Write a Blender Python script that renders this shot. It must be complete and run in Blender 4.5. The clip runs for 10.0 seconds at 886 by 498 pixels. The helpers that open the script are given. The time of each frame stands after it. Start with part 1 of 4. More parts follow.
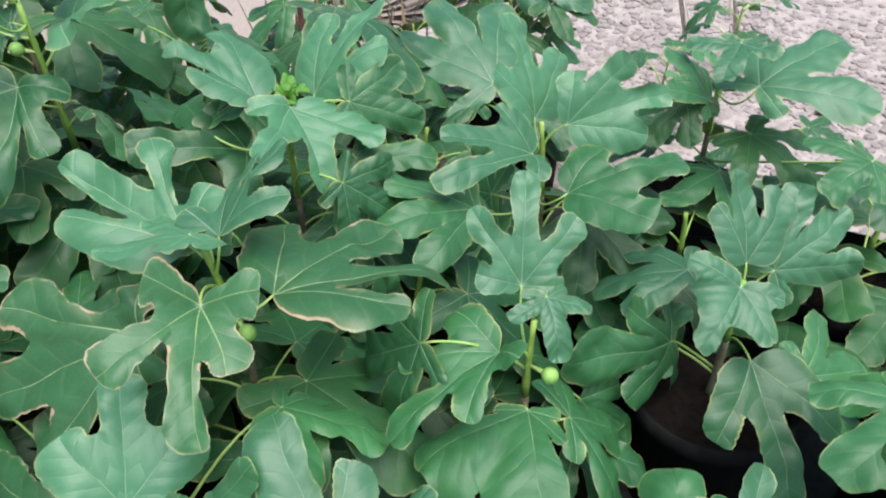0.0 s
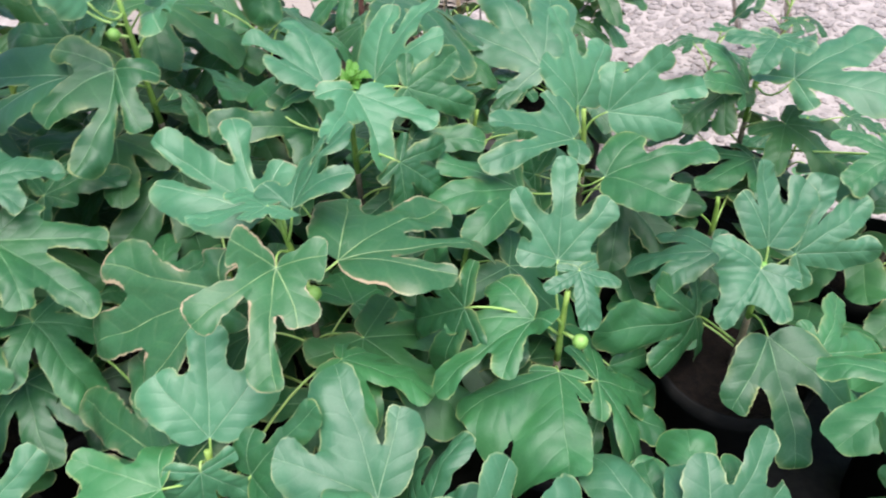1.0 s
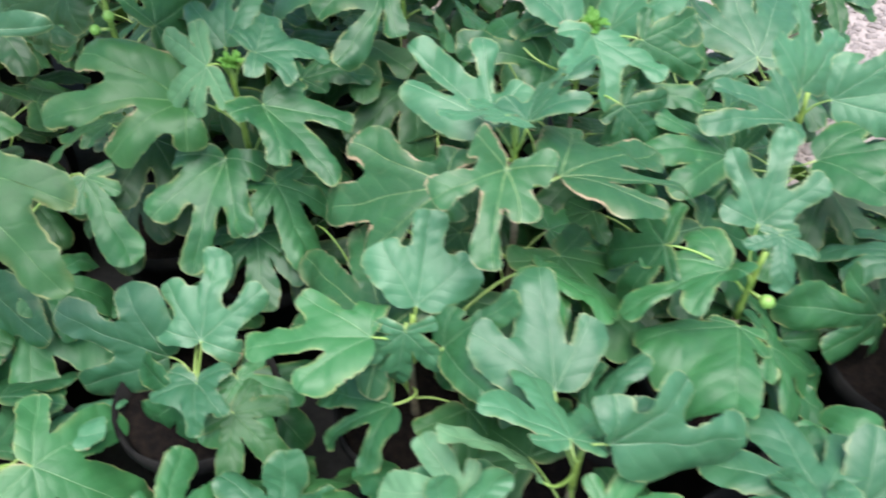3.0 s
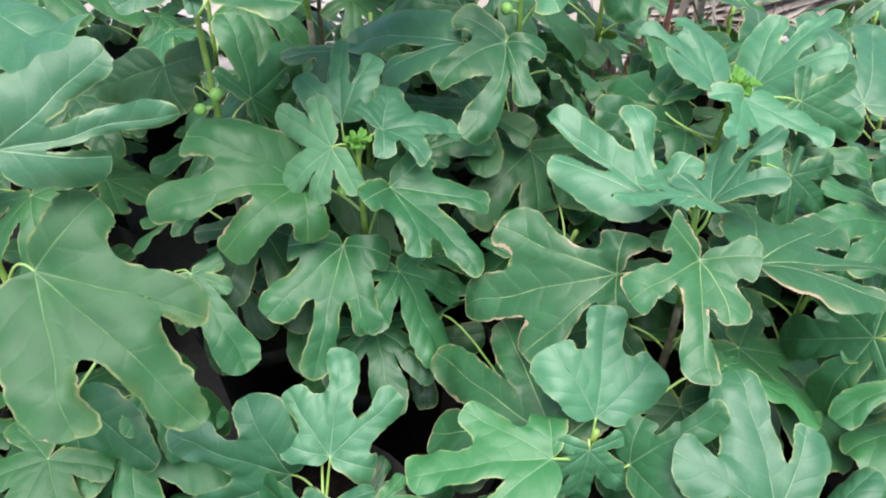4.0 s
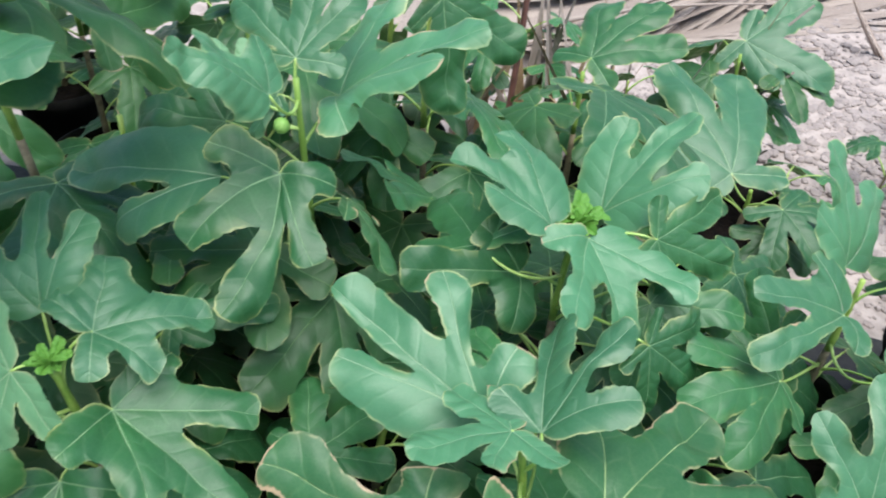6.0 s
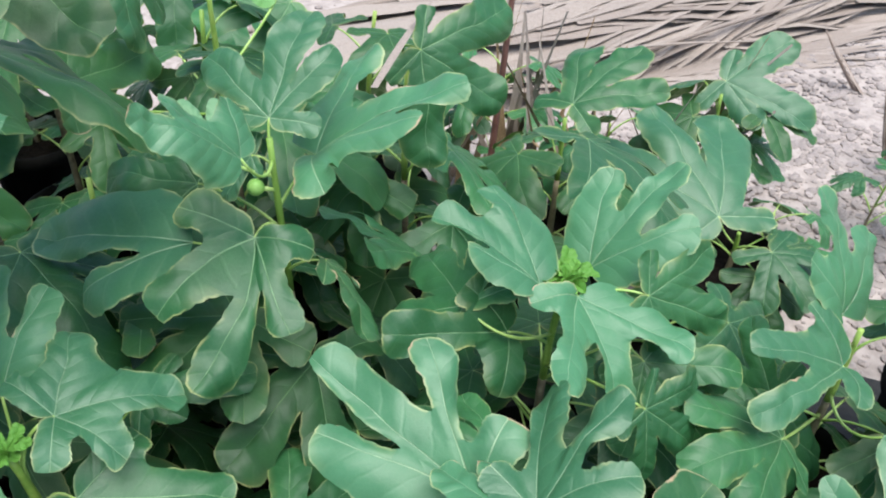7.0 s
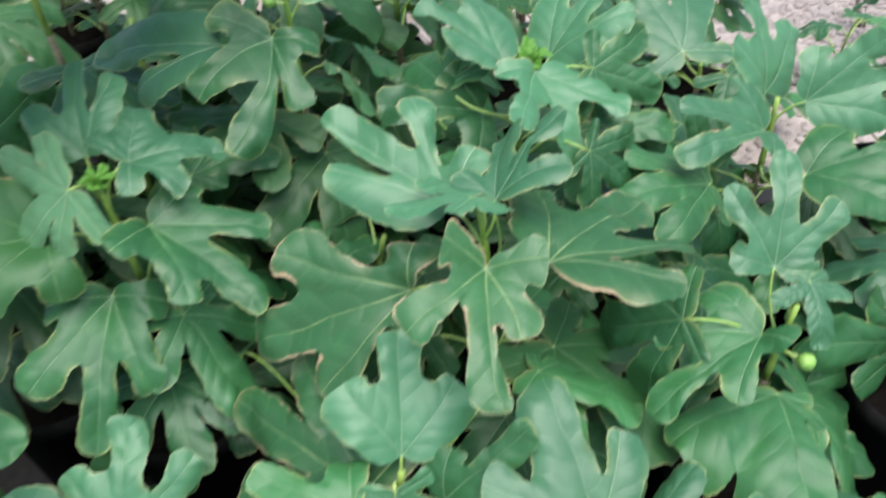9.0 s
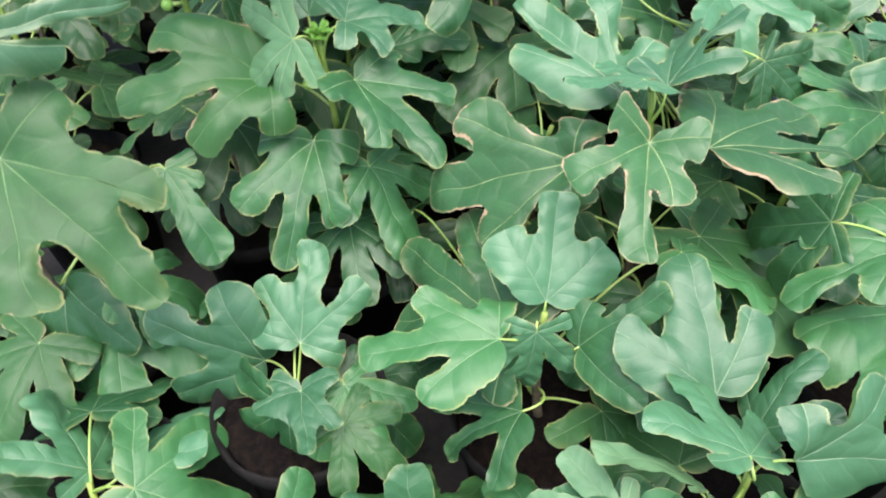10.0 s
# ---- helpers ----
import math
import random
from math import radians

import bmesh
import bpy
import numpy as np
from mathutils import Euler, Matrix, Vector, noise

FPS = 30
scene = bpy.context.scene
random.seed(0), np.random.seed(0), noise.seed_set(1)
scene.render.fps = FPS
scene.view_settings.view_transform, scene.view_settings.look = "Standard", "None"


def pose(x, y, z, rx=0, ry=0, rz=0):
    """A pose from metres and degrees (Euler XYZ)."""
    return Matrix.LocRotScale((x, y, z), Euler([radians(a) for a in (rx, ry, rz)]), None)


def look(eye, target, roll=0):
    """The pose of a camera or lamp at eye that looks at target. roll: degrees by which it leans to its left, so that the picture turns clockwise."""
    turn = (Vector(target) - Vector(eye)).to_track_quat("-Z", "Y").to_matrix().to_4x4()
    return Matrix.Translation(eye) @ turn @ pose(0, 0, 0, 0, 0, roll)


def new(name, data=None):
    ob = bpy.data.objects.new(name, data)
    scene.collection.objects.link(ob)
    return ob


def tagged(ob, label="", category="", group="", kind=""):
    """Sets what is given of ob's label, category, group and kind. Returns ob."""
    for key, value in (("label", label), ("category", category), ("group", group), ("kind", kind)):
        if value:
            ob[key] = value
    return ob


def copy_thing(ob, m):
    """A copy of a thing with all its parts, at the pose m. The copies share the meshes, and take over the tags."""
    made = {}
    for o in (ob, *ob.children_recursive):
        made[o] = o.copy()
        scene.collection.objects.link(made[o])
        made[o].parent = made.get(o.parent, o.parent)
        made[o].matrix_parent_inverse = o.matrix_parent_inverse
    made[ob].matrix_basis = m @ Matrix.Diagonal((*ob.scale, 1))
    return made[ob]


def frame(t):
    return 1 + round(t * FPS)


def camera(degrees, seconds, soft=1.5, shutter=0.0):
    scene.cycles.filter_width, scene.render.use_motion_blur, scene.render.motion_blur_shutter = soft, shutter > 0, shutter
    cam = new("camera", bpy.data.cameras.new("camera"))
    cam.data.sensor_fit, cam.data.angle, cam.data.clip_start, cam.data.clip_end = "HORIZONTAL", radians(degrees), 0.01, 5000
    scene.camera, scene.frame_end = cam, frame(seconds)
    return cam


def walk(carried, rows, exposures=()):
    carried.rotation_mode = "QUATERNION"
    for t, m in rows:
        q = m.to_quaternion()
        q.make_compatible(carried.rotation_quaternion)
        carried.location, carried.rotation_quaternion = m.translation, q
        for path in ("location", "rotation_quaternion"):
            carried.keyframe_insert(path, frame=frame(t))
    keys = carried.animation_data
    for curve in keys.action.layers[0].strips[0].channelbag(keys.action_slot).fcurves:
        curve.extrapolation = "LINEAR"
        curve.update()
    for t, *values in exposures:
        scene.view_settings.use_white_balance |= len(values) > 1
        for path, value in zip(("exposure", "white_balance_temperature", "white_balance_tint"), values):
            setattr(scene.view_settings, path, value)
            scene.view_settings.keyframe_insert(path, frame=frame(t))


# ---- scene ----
cam = camera(60.0, 10.0, soft=2.0, shutter=0.3)
PATH = [
    (0.0, 0.0483, 0.0605, 1.1021, 49.47, 1.64, 2.18),
    (0.5, 0.0446, 0.0209, 1.1215, 47.92, 2.38, 1.53),
    (1.0, 0.0546, -0.0126, 1.1705, 47.49, 2.51, 5.97),
    (1.5, 0.0617, -0.0570, 1.1636, 47.06, 1.39, 13.69),
    (2.0, 0.1567, -0.1368, 1.1907, 48.10, 0.07, 19.34),
    (2.5, 0.1658, -0.1646, 1.1949, 47.15, -0.92, 20.93),
    (3.0, -0.0194, -0.1603, 1.1652, 46.84, -0.15, 21.19),
    (3.2, -0.1148, -0.1439, 1.1675, 46.76, 0.30, 20.91),
    (4.3, -0.2806, -0.0833, 1.1400, 49.94, 0.66, 18.90),
    (4.5, -0.2902, -0.0612, 1.1438, 49.99, 0.18, 18.60),
    (5.0, -0.3307, 0.0795, 1.1598, 49.63, -1.02, 17.50),
    (5.5, -0.2969, 0.1996, 1.1506, 49.03, -1.77, 14.50),
    (6.0, -0.2416, 0.2717, 1.1473, 47.95, -1.66, 11.08),
    (6.2, -0.2376, 0.2865, 1.1529, 47.95, -1.49, 9.63),
    (7.3, -0.2594, 0.3155, 1.1439, 51.76, -0.75, 9.49),
    (7.5, -0.2698, 0.3114, 1.1597, 52.01, -0.53, 9.74),
    (8.0, -0.2251, 0.3512, 1.1336, 51.63, -0.92, 7.95),
    (8.5, -0.1479, 0.2436, 1.1223, 50.95, 0.03, 6.30),
    (9.0, -0.1607, 0.0472, 1.1221, 46.39, 2.20, 8.52),
    (9.5, -0.1700, -0.0791, 1.1655, 42.95, 4.46, 15.14),
    (10.0, -0.1556, -0.1008, 1.1167, 43.80, 3.34, 21.62),
]
walk(cam, [(t, pose(*row)) for t, *row in PATH], [
    (0.0, 1.07, 6450, 10), (1.0, 1.26, 6400, 12), (5.0, 1.34, 6400, 9), (6.0, 1.17, 6400, 8), (8.5, 1.11, 6400, 6), (9.0, 1.12, 6500, 9), (9.5, 1.46, 6600, 15), (10.0, 1.50, 6750, 18)])

# world and sun: open shade under a bright overcast sky
world = bpy.data.worlds.new("world")
scene.world = world
world.use_nodes = True
sky = world.node_tree.nodes.new("ShaderNodeTexSky")
sky.sky_type, sky.sun_disc = "NISHITA", False
sky.sun_elevation, sky.sun_rotation = radians(74), radians(145)
sky.air_density, sky.dust_density = 1.0, 1.0
background = world.node_tree.nodes["Background"]
background.inputs["Strength"].default_value = 0.105
world.node_tree.links.new(sky.outputs["Color"], background.inputs["Color"])
sun = new("sun", bpy.data.lights.new("sun", "SUN"))
sun.data.energy, sun.data.angle, sun.data.color = 2.85, radians(56), (1.0, 0.96, 0.91)
sun.matrix_world = look((0.5, -0.7, 3.2), (0, 0, 0))


# materials
def material(name):
    m = bpy.data.materials.new(name)
    m.use_nodes = True
    return m, m.node_tree, m.node_tree.nodes["Principled BSDF"]


def math_node(tree, op, a, b=None, c=None):
    n = tree.nodes.new("ShaderNodeMath")
    n.operation = op
    for i, v in enumerate((a, b, c)):
        if v is None:
            continue
        if isinstance(v, (int, float)):
            n.inputs[i].default_value = v
        else:
            tree.links.new(v, n.inputs[i])
    return n.outputs[0]


def ramp(tree, value, low, high):
    n = tree.nodes.new("ShaderNodeMapRange")
    n.interpolation_type = "SMOOTHSTEP"
    tree.links.new(value, n.inputs["Value"])
    n.inputs["From Min"].default_value, n.inputs["From Max"].default_value = low, high
    return n.outputs["Result"]


def blend(tree, factor, a, b):
    n = tree.nodes.new("ShaderNodeMix")
    n.data_type = "RGBA"
    if isinstance(factor, float):
        n.inputs["Factor"].default_value = factor
    else:
        tree.links.new(factor, n.inputs["Factor"])
    for v, socket in ((a, n.inputs[6]), (b, n.inputs[7])):
        if isinstance(v, tuple):
            socket.default_value = (*v, 1)
        else:
            tree.links.new(v, socket)
    return n.outputs[2]


def noise_node(tree, scale, detail=3.0, coord="Object", rough=0.5, stretch=None):
    c = tree.nodes.new("ShaderNodeTexCoord")
    n = tree.nodes.new("ShaderNodeTexNoise")
    n.inputs["Scale"].default_value, n.inputs["Detail"].default_value = scale, detail
    n.inputs["Roughness"].default_value = rough
    out = c.outputs[coord]
    if stretch:
        m = tree.nodes.new("ShaderNodeMapping")
        m.inputs["Scale"].default_value = stretch
        tree.links.new(out, m.inputs["Vector"])
        out = m.outputs["Vector"]
    tree.links.new(out, n.inputs["Vector"])
    return n.outputs["Fac"]


def bump(tree, shader, height, strength, distance):
    b = tree.nodes.new("ShaderNodeBump")
    b.inputs["Strength"].default_value, b.inputs["Distance"].default_value = strength, distance
    tree.links.new(height, b.inputs["Height"])
    tree.links.new(b.outputs["Normal"], shader.inputs["Normal"])


def leaf_material(name, dark, light, vein, margin, scorch, through_light=0.12, rough=0.40, shine=0.34):
    """A fig leaf: pale ribs and side veins by the leaf's own measures, a thin yellow margin, scorched edges."""
    m, tree, shader = material(name)
    u = tree.nodes.new("ShaderNodeUVMap")
    u.uv_map = "rib"
    s = tree.nodes.new("ShaderNodeSeparateXYZ")
    tree.links.new(u.outputs["UV"], s.inputs[0])
    e = tree.nodes.new("ShaderNodeUVMap")
    e.uv_map = "edge"
    es = tree.nodes.new("ShaderNodeSeparateXYZ")
    tree.links.new(e.outputs["UV"], es.inputs[0])
    along, across, edge = s.outputs["X"], s.outputs["Y"], es.outputs["X"]
    # main rib, tapering to the tip
    width = math_node(tree, "MULTIPLY_ADD", along, -0.0050, 0.0066)
    rib = math_node(tree, "SUBTRACT", 1.0, ramp(tree, math_node(tree, "DIVIDE", across, width), 0.35, 1.0))
    # side veins at an acute angle
    wob = noise_node(tree, 25.0)
    way = math_node(tree, "MULTIPLY_ADD", across, -0.75, along)
    way = math_node(tree, "MULTIPLY_ADD", wob, 0.12, way)
    saw = math_node(tree, "PINGPONG", math_node(tree, "MULTIPLY", way, 6.5), 0.5)
    side = math_node(tree, "SUBTRACT", 1.0, ramp(tree, saw, 0.01, 0.11))
    side = math_node(tree, "MULTIPLY", side, math_node(tree, "SUBTRACT", 1.0, ramp(tree, across, 0.10, 0.30)))
    fine = tree.nodes.new("ShaderNodeTexVoronoi")
    fine.feature = "DISTANCE_TO_EDGE"
    fine.inputs["Scale"].default_value = 190.0
    c = tree.nodes.new("ShaderNodeTexCoord")
    tree.links.new(c.outputs["Object"], fine.inputs["Vector"])
    net = math_node(tree, "SUBTRACT", 1.0, ramp(tree, fine.outputs["Distance"], 0.0, 0.12))
    info = tree.nodes.new("ShaderNodeObjectInfo")
    mottled = math_node(tree, "ADD", math_node(tree, "MULTIPLY", noise_node(tree, 30.0, 4.0), 0.7), math_node(tree, "MULTIPLY_ADD", info.outputs["Random"], 0.7, -0.2))
    colour = blend(tree, ramp(tree, mottled, 0.15, 0.95), dark, light)
    colour = blend(tree, math_node(tree, "MULTIPLY", net, 0.03), colour, vein)
    colour = blend(tree, math_node(tree, "MULTIPLY", side, 0.035), colour, vein)
    worn = math_node(tree, "MULTIPLY_ADD", ramp(tree, noise_node(tree, 45.0, 2.0), 0.3, 0.7), 0.42, 0.30)
    colour = blend(tree, math_node(tree, "MULTIPLY", rib, worn), colour, vein)
    ageing = math_node(tree, "SUBTRACT", 1.0, ramp(tree, edge, 0.0, 0.075))
    ageing = math_node(tree, "MULTIPLY", ageing, ramp(tree, noise_node(tree, 17.0, 2.0), 0.46, 0.72))
    colour = blend(tree, math_node(tree, "MULTIPLY", ageing, 0.17), colour, margin)
    patch = noise_node(tree, 38.0, 3.0)
    rim = math_node(tree, "SUBTRACT", 1.0, ramp(tree, edge, 0.003, 0.016))
    rim = math_node(tree, "MULTIPLY", rim, ramp(tree, patch, 0.40, 0.66))
    colour = blend(tree, math_node(tree, "MULTIPLY", rim, 0.56), colour, margin)
    burnt = math_node(tree, "MULTIPLY_ADD", noise_node(tree, 24.0, 4.0), 0.16, 0.6 * scorch - 0.118)
    burnt = math_node(tree, "MULTIPLY_ADD", info.outputs["Random"], 0.02, burnt)
    burnt = ramp(tree, math_node(tree, "SUBTRACT", burnt, edge), 0.0, 0.012)
    dry = blend(tree, noise_node(tree, 120.0), (0.26, 0.17, 0.09), (0.48, 0.38, 0.24))
    colour = blend(tree, burnt, colour, dry)
    tree.links.new(colour, shader.inputs["Base Color"])
    gloss = math_node(tree, "MULTIPLY_ADD", noise_node(tree, 22.0, 4.0), 0.26, rough - 0.09)
    tree.links.new(gloss, shader.inputs["Roughness"])
    shader.inputs["Specular IOR Level"].default_value = shine
    height = math_node(tree, "ADD", math_node(tree, "MULTIPLY", rib, -0.8), math_node(tree, "MULTIPLY", side, -0.28))
    height = math_node(tree, "ADD", height, math_node(tree, "MULTIPLY", net, -0.07))
    height = math_node(tree, "ADD", height, math_node(tree, "MULTIPLY", noise_node(tree, 55.0, 3.0), 0.45))
    pucker = math_node(tree, "MULTIPLY", ramp(tree, saw, 0.0, 0.5), ramp(tree, across, 0.0, 0.05))
    height = math_node(tree, "ADD", height, math_node(tree, "MULTIPLY", pucker, 0.62))
    height = math_node(tree, "ADD", height, math_node(tree, "MULTIPLY", noise_node(tree, 21.0, 2.0), 1.05))
    bump(tree, shader, height, 0.55, 0.0012)
    lit = tree.nodes.new("ShaderNodeBsdfTranslucent")
    tree.links.new(blend(tree, 0.5, colour, (0.25, 0.45, 0.05)), lit.inputs["Color"])
    mix = tree.nodes.new("ShaderNodeMixShader")
    mix.inputs[0].default_value = through_light
    tree.links.new(shader.outputs[0], mix.inputs[1])
    tree.links.new(lit.outputs[0], mix.inputs[2])
    tree.links.new(mix.outputs[0], tree.nodes["Material Output"].inputs["Surface"])
    return m


def plain_material(name, a, b, scale, rough, relief=0.4, distance=0.002, coord="Object", stretch=None, spread=(0.3, 0.7)):
    m, tree, shader = material(name)
    n = noise_node(tree, scale, 6.0, coord, 0.6, stretch)
    info = tree.nodes.new("ShaderNodeObjectInfo")
    v = math_node(tree, "ADD", n, math_node(tree, "MULTIPLY_ADD", info.outputs["Random"], 0.3, -0.15))
    tree.links.new(blend(tree, ramp(tree, v, *spread), a, b), shader.inputs["Base Color"])
    shader.inputs["Roughness"].default_value = rough
    if rough > 0.8:
        shader.inputs["Specular IOR Level"].default_value = 0.15
    bump(tree, shader, noise_node(tree, scale * 3, 5.0, coord, 0.6, stretch), relief, distance)
    return m


LEAF = leaf_material("fig_leaf", (0.015, 0.082, 0.026), (0.040, 0.167, 0.052), (0.28, 0.44, 0.23), (0.46, 0.47, 0.18), 0.012, 0.12, 0.43, 0.50)
# darker copy of LEAF: canopy shade put into the colour of inner leaves
LEAF_DEEP = leaf_material("fig_leaf_deep_shade", (0.011, 0.054, 0.015), (0.032, 0.121, 0.035), (0.19, 0.33, 0.14), (0.40, 0.38, 0.15), 0.012, 0.16, 0.46, 0.44)
LEAF_DRY = leaf_material("fig_leaf_scorched", (0.020, 0.090, 0.028), (0.043, 0.155, 0.053), (0.37, 0.49, 0.22), (0.56, 0.48, 0.26), 0.060, 0.12, 0.42, 0.50)
LEAF_BLUE = leaf_material("fig_leaf_blue_green", (0.029, 0.122, 0.051), (0.060, 0.200, 0.090), (0.34, 0.48, 0.29), (0.48, 0.50, 0.22), 0.018, 0.15, 0.45, 0.66)
LEAF_YOUNG = leaf_material("fig_leaf_young", (0.11, 0.29, 0.045), (0.19, 0.41, 0.08), (0.38, 0.58, 0.16), (0.36, 0.52, 0.10), -0.03, 0.3, 0.5)
LEAF_FRESH = leaf_material("fig_leaf_fresh", (0.085, 0.25, 0.062), (0.14, 0.35, 0.105), (0.38, 0.55, 0.22), (0.42, 0.50, 0.16), -0.02, 0.25, 0.45)
LEAF_PALE = leaf_material("fig_leaf_pale", (0.10, 0.24, 0.115), (0.165, 0.325, 0.175), (0.42, 0.52, 0.30), (0.46, 0.44, 0.22), -0.01, 0.2, 0.5)
STALK = plain_material("green_stalk", (0.24, 0.40, 0.08), (0.38, 0.54, 0.16), 40.0, 0.45)
STEM = plain_material("green_stem", (0.17, 0.30, 0.05), (0.30, 0.42, 0.09), 50.0, 0.5)
BARK = plain_material("young_bark", (0.09, 0.075, 0.05), (0.21, 0.18, 0.11), 70.0, 0.75)
FRUIT = plain_material("unripe_fig", (0.15, 0.34, 0.06), (0.25, 0.44, 0.10), 60.0, 0.5)
POT = plain_material("black_plastic", (0.006, 0.006, 0.006), (0.014, 0.013, 0.012), 30.0, 0.82)
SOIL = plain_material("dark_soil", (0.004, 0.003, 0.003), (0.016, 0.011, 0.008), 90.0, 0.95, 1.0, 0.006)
GROUND = plain_material("sandy_ground", (0.25, 0.214, 0.196), (0.395, 0.340, 0.314), 22.0, 0.95, 0.7, 0.006)
# near-black for the added sheet: shade between the pots put into colour
SHADE_SHEET = plain_material("shade_sheet_black", (0.006, 0.006, 0.006), (0.020, 0.019, 0.018), 60.0, 0.7, 0.6, 0.001)
STONE = plain_material("gravel", (0.255, 0.220, 0.206), (0.39, 0.337, 0.317), 9.0, 0.9, 0.5, 0.003, "Generated")
STRAW = plain_material("dry_frond", (0.22, 0.175, 0.148), (0.325, 0.272, 0.236), 7.0, 0.8, 0.3, 0.002, "Object", (30, 30, 1.5))
DEAD = plain_material("dead_stalk", (0.22, 0.165, 0.135), (0.42, 0.34, 0.29), 30.0, 0.8)
OCHRE = plain_material("ochre_grass", (0.24, 0.155, 0.085), (0.42, 0.30, 0.18), 12.0, 0.8, 0.3, 0.001, "Object", (30, 30, 2.0))
TWIG = plain_material("dark_red_twig", (0.07, 0.03, 0.025), (0.16, 0.07, 0.055), 40.0, 0.6)


def mesh_of(bm, name, *mats):
    me = bpy.data.meshes.new(name)
    bm.to_mesh(me)
    bm.free()
    for m in mats:
        me.materials.append(m)
    for p in me.polygons:
        p.use_smooth = True
    return me


def part(name, bm, mat, parent, label=""):
    ob = new(name, mesh_of(bm, name, mat))
    ob.parent = parent
    if label:
        ob["label"] = label
    return ob


def tube(points, radii, sides=8, cap=True):
    """A round tapering tube along the points."""
    bm = bmesh.new()
    rings = []
    pts = [Vector(p) for p in points]
    for i, p in enumerate(pts):
        d = (pts[min(i + 1, len(pts) - 1)] - pts[max(i - 1, 0)]).normalized()
        a = d.orthogonal().normalized() if i == 0 else (rings_a - d * rings_a.dot(d)).normalized()
        rings_a = a
        b = d.cross(a)
        rings.append([bm.verts.new(p + radii[i] * (a * math.cos(w) + b * math.sin(w))) for w in (2 * math.pi * k / sides for k in range(sides))])
    for r, q in zip(rings, rings[1:]):
        for k in range(sides):
            bm.faces.new((r[k], r[(k + 1) % sides], q[(k + 1) % sides], q[k]))
    if cap:
        bm.faces.new(rings[0][::-1])
        bm.faces.new(rings[-1])
    return bm


def bow(a, b, sag, n=7):
    """Points on a bowed line from a to b; sag lifts its middle."""
    a, b, s = Vector(a), Vector(b), Vector(sag)
    return [a.lerp(b, i / n) + s * (4 * (i / n) * (1 - i / n)) for i in range(n + 1)]


